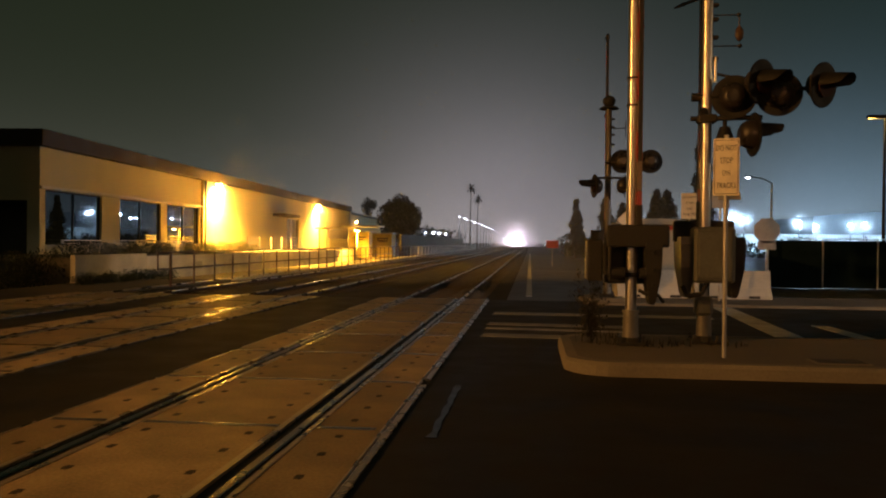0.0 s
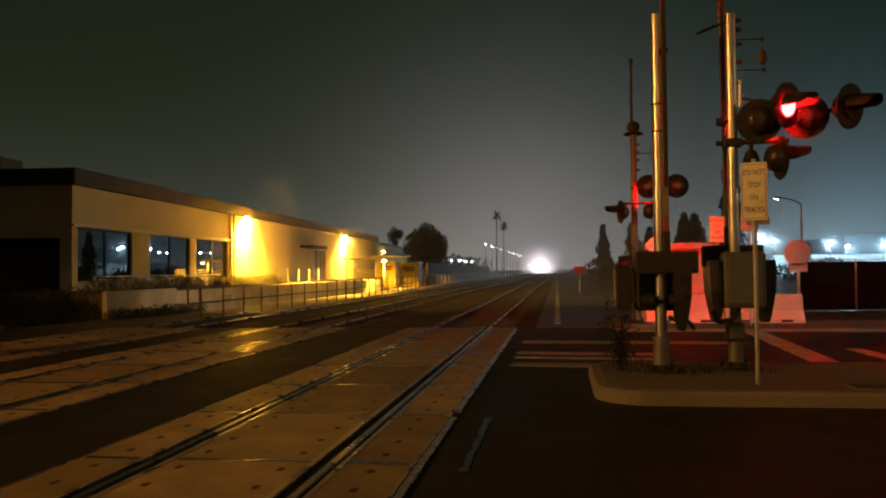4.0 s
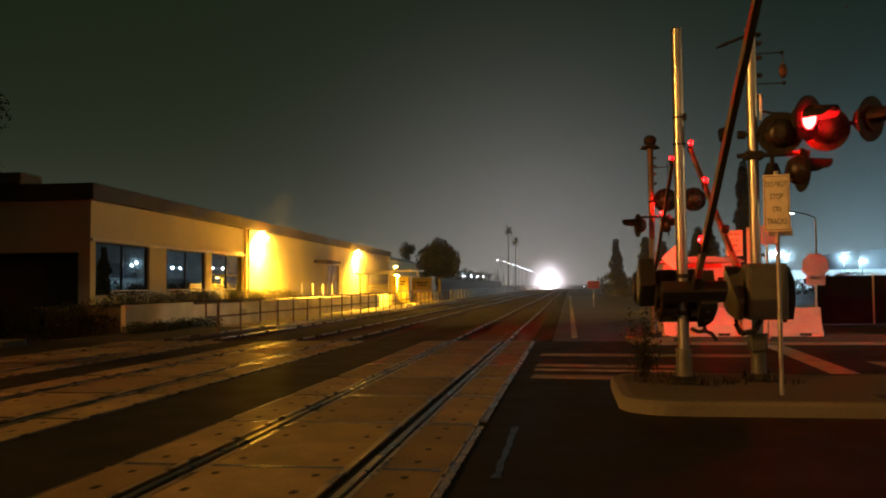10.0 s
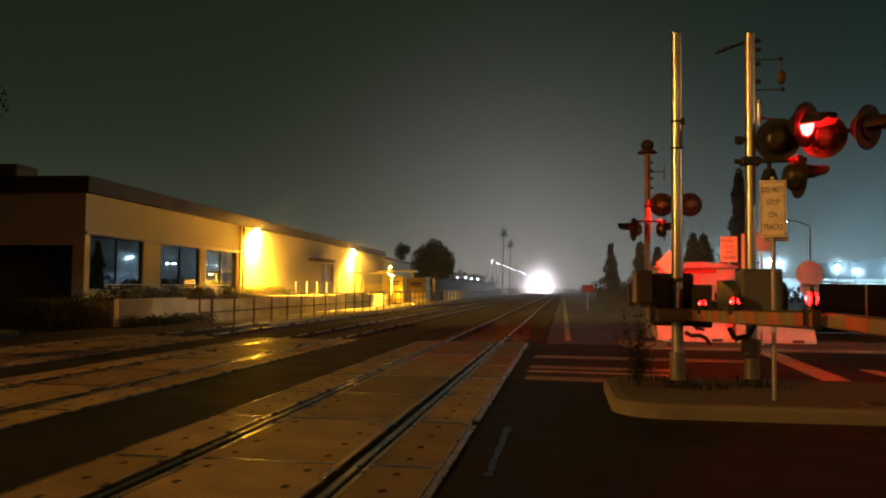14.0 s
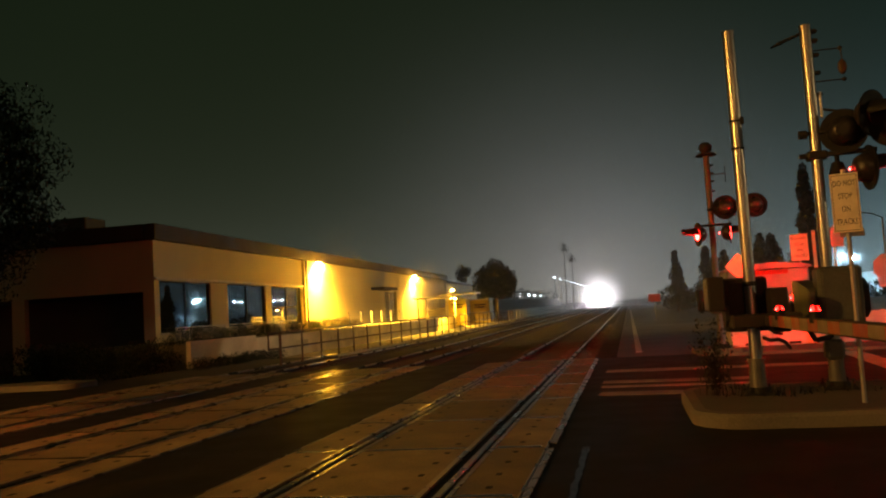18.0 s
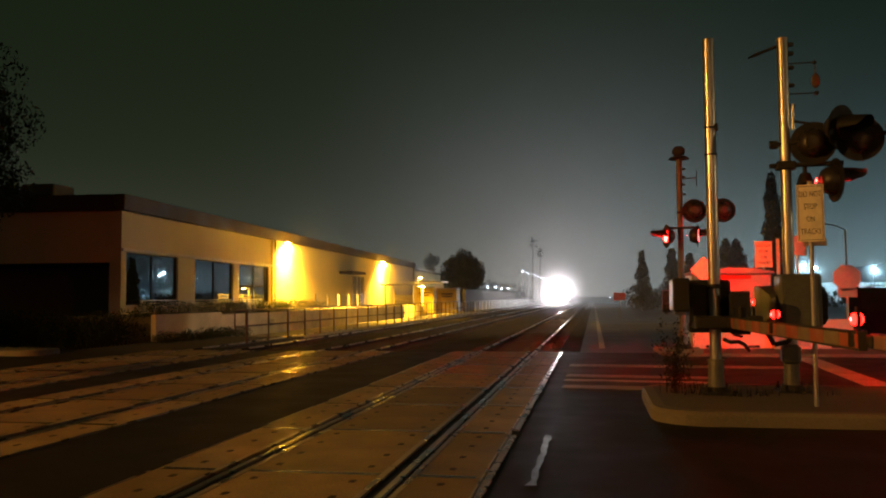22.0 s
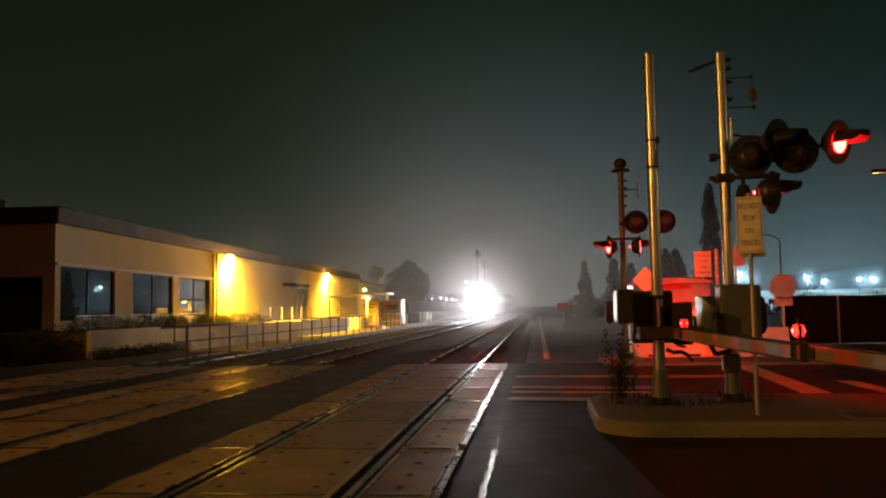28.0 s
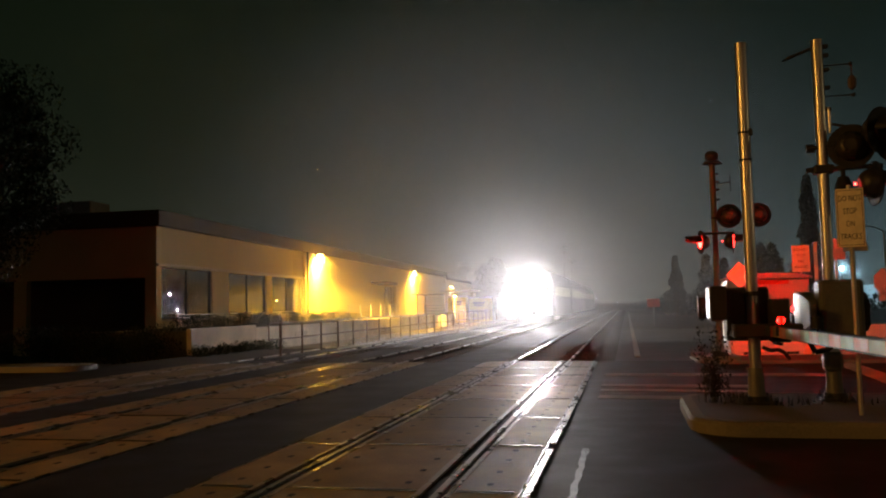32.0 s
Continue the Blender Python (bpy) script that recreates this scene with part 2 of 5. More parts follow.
WHITE_PAINT = surface("white_reflective", (0.18, 0.14, 0.115), 0.5, coarse=3, fine=30, vary=0.15, bump=0.03)
ORANGE = surface("dull_orange_wire", (0.07, 0.04, 0.02), 0.45, coarse=3, fine=30, vary=0.2)
RED_LENS = glowing("red_signal_lens", (1.0, 0.0020, 0.0014), 2300.0)
SIDE_LENS = glowing("red_side_lens", (1.0, 0.010, 0.009), 100.0)
FAR_LENS = glowing("red_far_lens", (1.0, 0.0020, 0.0014), 520.0)
ARM_LENS = glowing("red_arm_lamp", (1.0, 0.002, 0.002), 60.0)
ARM_CORE = glowing("red_arm_lamp_filament", (1.0, 0.022, 0.022), 60.0)
PEEP = glowing("red_peep_lens", (1.0, 0.02, 0.015), 60.0)
SHUTTER = surface("unlit_lens_shutter", (0.03, 0.008, 0.008), 0.6, spec=0.25, vary=0.2, bump=0)
TAR = surface("crack_sealant", (0.010, 0.010, 0.010), 0.33, spec=0.28, coarse=6, fine=60, vary=0.4, bump=0.15, rvary=0.06)
STONE = surface("ballast_stone", (0.12, 0.11, 0.10), 0.85, coarse=4, fine=30, vary=0.4, bump=0.3)
STUCCO = surface("cream_stucco", (0.58, 0.50, 0.31), 0.85, coarse=0.35, fine=18, vary=0.12, bump=0.2)
FASCIA = surface("brown_fascia", (0.05, 0.036, 0.026), 0.75, coarse=0.7, fine=20, vary=0.3, bump=0.2)
DARK_WALL = surface("dark_and_shaded_wall", (0.10, 0.095, 0.08), 0.85, coarse=0.6, fine=16, vary=0.25, bump=0.2)
TRIM = surface("cream_trim", (0.55, 0.5, 0.42), 0.6, coarse=2, fine=24, vary=0.15, bump=0.06)
WINDOW = glass("window_glass", (0.010, 0.014, 0.013), 0.004)
DOOR = surface("brown_door", (0.10, 0.07, 0.045), 0.6, coarse=2, fine=20, vary=0.3)
BROWN_RAIL = surface("brown_railing", (0.075, 0.04, 0.022), 0.5, coarse=4, fine=40, vary=0.35, bump=0.1)
PALE_RAIL = surface("pale_railing", (0.5, 0.47, 0.4), 0.5, coarse=4, fine=30, vary=0.2)
LOW_WALL = surface("low_plastered_wall", (0.54, 0.50, 0.41), 0.85, coarse=0.8, fine=25, vary=0.3, bump=0.3)
VERGE = surface("pale_verge_concrete", (0.30, 0.27, 0.21), 0.85, coarse=0.7, fine=30, vary=0.3, bump=0.3)
DRY = leafy("dry_weed", (0.03, 0.026, 0.016))
YELLOW = surface("yellow_sheet", (0.62, 0.5, 0.1), 0.6, coarse=1.5, fine=20, vary=0.25)
HUT = surface("pale_hut_paint", (0.32, 0.32, 0.30), 0.5, coarse=1.2, fine=18, vary=0.18, bump=0.08)
BARRIER = surface("barrier_concrete", (0.5, 0.48, 0.43), 0.85, coarse=1.2, fine=26, vary=0.25, bump=0.25)
LEAF = leafy("leaf_green", (0.018, 0.027, 0.010))
# leaf green lightened and greyed to put haze into the colour
LEAF_DARK = leafy("conifer_green", (0.05, 0.062, 0.05))
BARK = surface("bark", (0.09, 0.065, 0.045), 0.9, coarse=3, fine=20, vary=0.4, bump=0.6)
MESH_CLOTH = surface("dark_screen_cloth", (0.012, 0.026, 0.034), 0.95, spec=0.05, coarse=1.2, fine=60, vary=0.4, bump=0.2)
FAR_WALL = surface("far_white_wall", (0.6, 0.6, 0.58), 0.8, coarse=0.2, fine=4, vary=0.12, bump=0.1)
FAR_ROOF = surface("far_grey_roof", (0.09, 0.10, 0.11), 0.7, coarse=0.2, fine=4, vary=0.2, bump=0.1)
SODIUM_LENS = glowing("sodium_lens", (1.0, 0.62, 0.12), 220.0)
YARD_LENS = glowing("yard_lamp_lens", (0.45, 0.80, 1.0), 1600.0)
STATION_LENS = glowing("platform_lamp_lens", (0.75, 0.9, 1.0), 16.0)
HEADLIGHT = glowing("train_headlight", (1.0, 0.93, 0.97), 57000.0)
TRAIN_PAINT = surface("train_paint", (0.45, 0.45, 0.46), 0.4, metal=0.4, coarse=0.8, fine=10, vary=0.15, bump=0.03)
TRAIN_DARK = surface("train_underframe", (0.03, 0.03, 0.03), 0.7, coarse=2, fine=20, vary=0.3)
TRAIN_WINDOW = glowing("lit_train_window", (1.0, 0.9, 0.75), 0.3)

for weak in (TRAIN_WINDOW, PEEP):
    weak.cycles.emission_sampling = "NONE"


# ---- building blocks ----
def box(bm, cx, cy, cz, sx, sy, sz, mat=0, m=None, bevel=0.0):
    """A box by its centre and size, with bevelled edges where asked."""
    r = bmesh.ops.create_cube(bm, size=1.0, matrix=(m or Matrix()) @ Matrix.Translation((cx, cy, cz)) @ Matrix.Diagonal((sx, sy, sz, 1)))
    faces = {f for v in r["verts"] for f in v.link_faces}
    for f in faces:
        f.material_index = mat
    if bevel:
        edges = {e for f in faces for e in f.edges}
        got = bmesh.ops.bevel(bm, geom=list(edges), offset=bevel, segments=1, affect="EDGES", profile=0.5)
        for f in got["faces"]:
            f.material_index = mat


def tube(bm, a, b, r0, r1=None, n=10, mat=0, smooth=True):
    """A round bar from a to b."""
    a, b = Vector(a), Vector(b)
    d = b - a
    m = Matrix.Translation((a + b) / 2) @ d.to_track_quat("Z", "Y").to_matrix().to_4x4()
    r = bmesh.ops.create_cone(bm, cap_ends=True, segments=n, radius1=r0, radius2=r0 if r1 is None else r1, depth=d.length, matrix=m)
    for f in {f for v in r["verts"] for f in v.link_faces}:
        f.material_index = mat
        f.smooth = smooth and len(f.verts) == 4
        if len(f.verts) != 4:
            for e in f.edges:
                e.smooth = False


def ball(bm, c, r, mat=0, sub=2, squash=(1, 1, 1)):
    got = bmesh.ops.create_icosphere(bm, subdivisions=sub, radius=r, matrix=Matrix.Translation(c) @ Matrix.Diagonal((*squash, 1)))
    for f in {f for v in got["verts"] for f in v.link_faces}:
        f.material_index, f.smooth = mat, True


def prism(bm, outline, z0, z1, mat=0, m=None):
    """An upright solid over an outline of (x, y)."""
    m = m or Matrix()
    low = [bm.verts.new(m @ Vector((x, y, z0))) for x, y in outline]
    high = [bm.verts.new(m @ Vector((x, y, z1))) for x, y in outline]
    n = len(outline)
    faces = [bm.faces.new(high), bm.faces.new(low[::-1])]
    faces += [bm.faces.new((low[i], low[(i + 1) % n], high[(i + 1) % n], high[i])) for i in range(n)]
    for f in faces:
        f.material_index = mat


def mesh_of(bm, mats, name):
    me = bpy.data.meshes.new(name)
    bmesh.ops.recalc_face_normals(bm, faces=bm.faces)
    bm.to_mesh(me)
    bm.free()
    for mt in mats if isinstance(mats, (list, tuple)) else (mats,):
        me.materials.append(mt)
    return me


def part(name, bm, mats, parent=None, label="", at=None):
    """Links a bmesh as one mesh object under a thing or a part."""
    ob = new(name, mesh_of(bm, mats, name))
    if parent is not None:
        ob.parent = parent
    if at is not None:
        ob.matrix_basis = at
    if label:
        ob["label"] = label
    return ob


def thing(name, label, category, m=None, group="", kind=""):
    ob = new(name)
    ob.empty_display_size = 0.2
    if m is not None:
        ob.matrix_basis = m
    return tagged(ob, label, category, group, kind)


def structure(name, bm, mats, label, category):
    return tagged(part(name, bm, mats), label, category, kind="structure")


def B(*args, **kw):
    bm = bmesh.new()
    box(bm, *args, **kw)
    return bm


def T(*args, **kw):
    bm = bmesh.new()
    tube(bm, *args, **kw)
    return bm


def words(name, text, size, m, mat, parent):
    """Lettering as a flat mesh of its own."""
    cu = bpy.data.curves.new(name, "FONT")
    cu.body, cu.size, cu.align_x, cu.align_y, cu.extrude, cu.resolution_u = text, size, "CENTER", "CENTER", 0.001, 2
    tmp = new(name, cu)
    bpy.context.view_layer.update()
    me = bpy.data.meshes.new_from_object(tmp.evaluated_get(bpy.context.evaluated_depsgraph_get()))
    bpy.data.objects.remove(tmp)
    me.materials.clear()
    me.materials.append(mat)
    ob = new(name, me)
    ob.parent, ob.matrix_basis = parent, m
    return ob

# ---- ground, road and tracks ----
TRACKS = (-0.7525, -5.34, -9.4)
RAIL = 0.7525
Y_END = 24.4

bm = bmesh.new()
box(bm, 0, 400, -0.35, 4000, 5200, 0.1)
structure("ground", bm, SOIL, "bare dark soil reaching to the horizon", "ground")

bm = bmesh.new()
box(bm, 0, 7.2, -0.132, 160, 34.4, 0.24)
structure("road", bm, ASPHALT, "dark worn asphalt road across the railway", "road")
bm = bmesh.new()
box(bm, 16.1, 240, -0.16, 29.8, 431, 0.24)
structure("road_frontage", bm, PALE_ASPHALT, "dark asphalt road running beside the railway", "road")

# ballast shoulder: an uneven grid
bm = bmesh.new()
xs = [-12.2 + 0.35 * i for i in range(40)]
ys = [Y_END + 0.45 * j for j in range(110)] + [74 + 4.0 * j for j in range(112)]
grid = [[bm.verts.new((x, y, -0.13 + 0.035 * noise.noise((x * 1.7, y * 1.7, 3)) + 0.025 * noise.noise((x * 6, y * 6, 1)))) for x in xs] for y in ys]
for j in range(len(ys) - 1):
    for i in range(len(xs) - 1):
        bm.faces.new((grid[j][i], grid[j][i + 1], grid[j + 1][i + 1], grid[j + 1][i]))
ob = structure("ballast", bm, BALLAST, "dark crushed stone under the tracks", "ballast")


def rail_mesh(y0, y1):
    """A rail: polished head on a rusty web and foot."""
    bm = bmesh.new()
    m = (y0 + y1) / 2
    box(bm, 0, m, -0.02, 0.07, y1 - y0, 0.036, 0, bevel=0.008)
    box(bm, 0, m, -0.09, 0.022, y1 - y0, 0.104, 1)
    box(bm, 0, m, -0.155, 0.14, y1 - y0, 0.026, 1)
    return bm


for cx in TRACKS:
    track = thing("railway_track", "steel rails on dark sleepers in stone ballast", "railway track", pose(cx, 0, 0.0), "tracks over the crossing", "structure")
    for side in (-1, 1):
        r = part("rail", rail_mesh(-14, 520), (RAILHEAD, RUST), track, "shiny worn rail", pose(side * RAIL, 0, 0.004))
    bm = bmesh.new()
    y = Y_END + 0.4
    while y < 190:
        j = random.uniform(-0.05, 0.05)
        box(bm, j, y + random.uniform(-0.03, 0.03), -0.17, 2.6, 0.23, 0.14, bevel=0.012 if y < 60 else 0)
        y += 0.56
    ties = part("sleepers", bm, TIE, track)
    ties["kind"] = "stuff"
    bm = bmesh.new()
    y = Y_END + 0.4
    while y < 60:
        for side in (-1, 1):
            box(bm, side * RAIL, y, -0.092, 0.32, 0.16, 0.012)
        y += 0.56
    plates = part("tie_plates", bm, RUST, track)
    plates["kind"] = "stuff"


# crossing panels: concrete slabs in steel edges, with dark lifting holes
def panel_mesh(width, name, holes, edges):
    bm = bmesh.new()
    ln = 2.225
    box(bm, 0, 0, -0.07, width, ln, 0.14, 0, bevel=0.006)
    for s, edge in zip((-1, 1), edges):
        box(bm, s * (width / 2 - edge / 2 + 0.002), 0, -0.02, edge, ln + 0.004, 0.05, 1, bevel=0.003)
        box(bm, 0, s * (ln / 2 - 0.015), -0.0205, width - 0.12, 0.034, 0.05, 3, bevel=0.004)
    for hx in holes:
        for hy in (-0.82, -0.28, 0.3, 0.84):
            box(bm, hx, hy, -0.012, 0.05, 0.1, 0.028, 2)
            tube(bm, (hx, hy, -0.03), (hx, hy, 0.0028), 0.033, n=8, mat=2)
    return mesh_of(bm, (PANEL, STEEL_EDGE, RUBBER, JOINT_STEEL), name)


gauge_mesh = panel_mesh(1.27, "gauge_panel", (-0.42, 0.42), (0.06, 0.06))
left_mesh = panel_mesh(0.60, "field_panel", (0.0,), (0.02, 0.05))
right_mesh = panel_mesh(0.60, "field_panel", (0.0,), (0.05, 0.02))
filler_bm = bmesh.new()
box(filler_bm, 0, 5, -0.09, 0.075, 38.8, 0.09)
filler_mesh = mesh_of(filler_bm, RUBBER, "flangeway_filler")
for n, cx in enumerate(TRACKS):
    deck = thing("crossing_deck", "concrete crossing slabs in worn steel edges between the rails", "level crossing deck", pose(cx, 0, 0), "decks of the crossing", "structure")
    for k in range(17):
        y = Y_END - 2.24 * (k + 0.5)
        for dx, me in ((0, gauge_mesh), (-RAIL - 0.385, left_mesh), (RAIL + 0.385, right_mesh)):
            ob = new("crossing_panel", me)
            ob.parent = deck
            ob.matrix_basis = pose(dx, y, random.uniform(0.003, 0.006), random.uniform(-0.06, 0.06), random.uniform(-0.1, 0.1), 0)
    for dx in (-RAIL + 0.075, RAIL - 0.075, -RAIL - 0.06, RAIL + 0.06):
        ob = new("rubber_filler", filler_mesh)
        ob.parent, ob.matrix_basis = deck, pose(dx, 0, -0.03)


# road markings, a few millimetres proud
def marking(name, outline, mat, label):
    bm = bmesh.new()
    prism(bm, outline, -0.02, 0.0, mat=0)
    ob = part(name, bm, mat, at=pose(0, 0, -0.006))
    return tagged(ob, label, "road marking", "road markings", "structure")


def quad(x0, y0, x1, y1, w):
    """The outline of a stripe from one point to another."""
    d = Vector((x1 - x0, y1 - y0)).normalized() * w / 2
    return [(x0 - d.y, y0 + d.x), (x0 + d.y, y0 - d.x), (x1 + d.y, y1 - d.x), (x1 - d.y, y1 + d.x)]


for y, w in ((15.9, 0.5), (17.0, 0.3), (17.85, 0.45), (20.2, 0.6)):
    marking("crosswalk_bar", quad(1.06, y, 3.6 if y < 18.5 else 5.6, y - 0.25, w), WORN_PAINT, "worn white crosswalk bar on dark asphalt")
marking("stop_bar", quad(6.46, 22.9, 6.08, 15.8, 0.46), PAINT, "white stop bar across the road")
marking("lane_line", quad(7.32, 18.7, 7.36, 15.4, 0.3), PAINT, "white bar painted on the road")
marking("lane_line", quad(10.0, 19.2, 30, 19.8, 0.14), WORN_PAINT, "worn white lane line")
marking("edge_line", quad(1.80, 26.2, 1.70, 120, 0.17), PAINT, "white edge line of the road beside the railway")
for y0, y1 in ((24.3, 11.2), (10.85, 6.6), (6.4, -4.0)):
    plate = marking("edge_plate", quad(0.728, y0, 0.728, y1, 0.06), STEEL_EDGE, "worn steel edge plate beside the crossing slabs")
    plate.matrix_basis = pose(0, 0, 0.006)
for y0, n in ((10.95, 13), (5.6, 12)):
    left, right = [], []
    for k in range(n):
        x, y = 1.09 + 0.03 * noise.noise((k * 0.7, y0, 0)), y0 - 0.2 * k
        w = 0.032 + 0.028 * noise.noise((k * 1.3, y0, 5))
        left.append((x - w, y))
        right.append((x + w, y))
    marking("tar_seam", left + right[::-1], TAR, "shiny crooked seam of crack sealant on the asphalt")


# median island with a rounded nose, its kerb a ring of cast pieces
def rounded(x0, y0, x1, y1, r, n=7):
    """An outline with two round corners at its low-x end."""
    pts = []
    for k in range(n + 1):
        a = radians(180 + 90 * k / n)
        pts.append((x0 + r + r * math.cos(a), y0 + r + r * math.sin(a)))
    pts += [(x1, y0), (x1, y1)]
    for k in range(n + 1):
        a = radians(90 + 90 * k / n)
        pts.append((x0 + r + r * math.cos(a), y1 - r + r * math.sin(a)))
    return pts


def island(name, x0, y0, x1, y1, r, label, top=0.155):
    bm = bmesh.new()
    outer, inner = rounded(x0, y0, x1, y1, r), rounded(x0 + 0.16, y0 + 0.16, x1, y1 - 0.16, max(r - 0.16, 0.05))
    n = len(outer)
    rows = [[bm.verts.new((x, y, z)) for x, y in o] for o, z in ((outer, -0.1), (outer, top - 0.045), ([(a[0] * 0.8 + b[0] * 0.2, a[1] * 0.8 + b[1] * 0.2) for a, b in zip(outer, inner)], top - 0.005), (inner, top))]
    for a, b in zip(rows, rows[1:]):
        for i in range(n):
            bm.faces.new((a[i], a[(i + 1) % n], b[(i + 1) % n], b[i]))
    kerb = structure(name, bm, KERB, label, "kerb")
    bm = bmesh.new()
    prism(bm, inner, -0.05, top - 0.007)
    part("island_top", bm, ISLAND, kerb)
    return kerb


island("median_island", 2.25, 11.82, 40, 15.0, 0.62, "raised concrete median island with a pale kerb")
island("corner_pavement", 3.2, 23.1, 60, 26.6, 0.6, "low concrete pavement flush with the road", 0.06)
bm = bmesh.new()
prism(bm, rounded(13.0, 21.7, 50, 23.2, 0.5), -0.1, 0.14, m=pose(0, 44.9, 0, 0, 0, 180))
structure("kerb_left", bm, KERB, "pale concrete kerb beside the road", "kerb")
bm = bmesh.new()
box(bm, 5.45, 12.35, 0.151, 0.62, 0.42, 0.012, 0, bevel=0.004)
box(bm, 5.45, 12.35, 0.16, 0.54, 0.34, 0.008, 1)
tagged(part("pull_box", bm, (KERB, IRON)), "dark iron pull-box lid set in the island", "pull box", kind="")


# ---- level-crossing signals ----
PEEPS = []
SHUTTERS = []  # (object, hinge pose, phase)
CAPS = []


def signal_lamp(parent, x, y, z, yaw, phase, peep=False, tilt=0, lens=None):
    """One flashing lamp: a body with its round background, hood, always-burning lens and a swinging shutter added to
    blink it; it faces +Y.
    """
    bm = bmesh.new()
    n = 22
    rings = [[bm.verts.new((r * math.cos(2 * math.pi * k / n), yy, r * math.sin(2 * math.pi * k / n))) for k in range(n)] for r, yy in ((0.2, 0.0), (0.2, -0.05), (0.185, -0.11), (0.145, -0.17), (0.08, -0.205))]
    for a, b in zip(rings, rings[1:]):
        for k in range(n):
            bm.faces.new((a[k], a[(k + 1) % n], b[(k + 1) % n], b[k])).smooth = True
    bm.faces.new(rings[-1])
    body = part("lamp_body", bm, COVER, parent, "dark domed lamp body", pose(x, y, z, tilt, 0, yaw))
    bm = bmesh.new()
    tube(bm, (0, -0.012, 0), (0, 0.004, 0), 0.3, 0.3, 36)
    tube(bm, (0, 0.004, 0), (0, 0.012, 0), 0.3, 0.29, 36)
    part("background", bm, BLACK, body, "round black background plate")
    bm = bmesh.new()
    n = 18
    for r0, flip in ((0.17, 1), (0.162, -1)):
        near = [bm.verts.new((r0 * math.cos(radians(-8 + 196 * k / n)), 0.02, r0 * math.sin(radians(-8 + 196 * k / n)))) for k in range(n + 1)]
        far = [bm.verts.new((r0 * 0.9 * math.cos(radians(-8 + 196 * k / n)), 0.03 + 0.36 * max(0.0, math.sin(radians(-8 + 196 * k / n))) ** 0.12, r0 * 0.9 * math.sin(radians(-8 + 196 * k / n)))) for k in range(n + 1)]
        for k in range(n):
            bm.faces.new((near[k], near[k + 1], far[k + 1], far[k])).smooth = True
    part("hood", bm, BLACK, body, "black hood")
    part("lens", T((0, 0.014, 0), (0, 0.024, 0), 0.15, 0.145, 24), lens or RED_LENS, body, "round red lens")
    bm = bmesh.new()
    tube(bm, (0, -0.004, -0.155), (0, 0.004, -0.155), 0.1595, 0.1595, 24)
    n = 24
    rim = [[bm.verts.new((0.159 * math.cos(2 * math.pi * k / n), yy, -0.155 + 0.159 * math.sin(2 * math.pi * k / n))) for k in range(n)] for yy in (-0.046, -0.003)]
    for k in range(n):
        bm.faces.new((rim[0][k], rim[0][(k + 1) % n], rim[1][(k + 1) % n], rim[1][k]))
    sh = part("shutter", bm, SHUTTER, body, "dark shutter added to blink the lens", pose(0, 0.048, 0.155))
    SHUTTERS.append((sh, (0, 0.048, 0.155), phase))
    if peep:
        eye = part("peep_sight", T((0, -0.01, 0.0), (0, 0.0, 0.0), 0.02, n=10), PEEP, body, "small red peep sight", pose(0, -0.19, 0))
        PEEPS.append(eye)
    return body


def mast(x, y, top, label, name="signal_mast", thick=0.073, steel=None):
    m = thing(name, label, "signal mast", pose(x, y, 0.145), "masts of the crossing")
    bm = bmesh.new()
    box(bm, 0, 0, 0.02, 0.4, 0.4, 0.04, 0, bevel=0.01)
    tube(bm, (0, 0, 0.03), (0, 0, 0.1), 0.17, 0.13, n=8)
    part("base", bm, IRON, m, "dark cast base")
    bm = T((0, 0, 0.08), (0, 0, 0.44), thick + 0.035, thick + 0.025, n=20)
    tube(bm, (0, 0, 0.44), (0, 0, 0.47), thick + 0.04, n=20)
    part("sleeve", bm, GALV_DULL, m, "grey sleeve at the foot")
    for sx in (-0.155, 0.155):
        for sy in (-0.155, 0.155):
            bm = T((sx, sy, 0.03), (sx, sy, 0.13), 0.014, n=6)
            tube(bm, (sx, sy, 0.04), (sx, sy, 0.075), 0.028, n=6)
            part("anchor_bolt", bm, IRON, m)
    bm = bmesh.new()
    tube(bm, (0, 0, 0.3), (0, 0, top - 0.145), thick, n=24)
    tube(bm, (0, 0, top - 0.145), (0, 0, top - 0.125), thick + 0.006, n=20)
    part("pole", bm, steel or GALV, m, "round galvanised pole")
    return m


def clamps(m, zs, side=1):
    for z in zs:
        bm = bmesh.new()
        box(bm, 0.105 * side, 0, z, 0.09, 0.07, 0.055, bevel=0.015)
        part("clamp", bm, IRON, m)


# near mast: holds the gate drive
mast_1 = mast(3.2, 13.7, 4.98, "tall galvanised pole of a level-crossing gate", thick=0.076)
for z in (3.25, 3.62):
    bm = bmesh.new()
    tube(bm, (0, 0, z - 0.012), (0, 0, z + 0.012), 0.09, n=20)
    if z > 3.5:
        box(bm, 0.075, -0.03, z, 0.05, 0.08, 0.1, bevel=0.01)
    part("strap", bm, IRON, mast_1)
bm = bmesh.new()
box(bm, -0.05, 0.28, 1.18, 0.56, 0.34, 0.72, bevel=0.03)
part("drive_box", bm, IRON, mast_1, "dark gate drive housing")
bm = bmesh.new()
box(bm, -0.05, 0.104, 1.2, 0.46, 0.016, 0.56, bevel=0.006)
for hz in (0.98, 1.42):
    box(bm, -0.27, 0.1, hz, 0.03, 0.03, 0.08, bevel=0.006)
part("cover", bm, IRON, mast_1, "dark bolted cover of the housing")
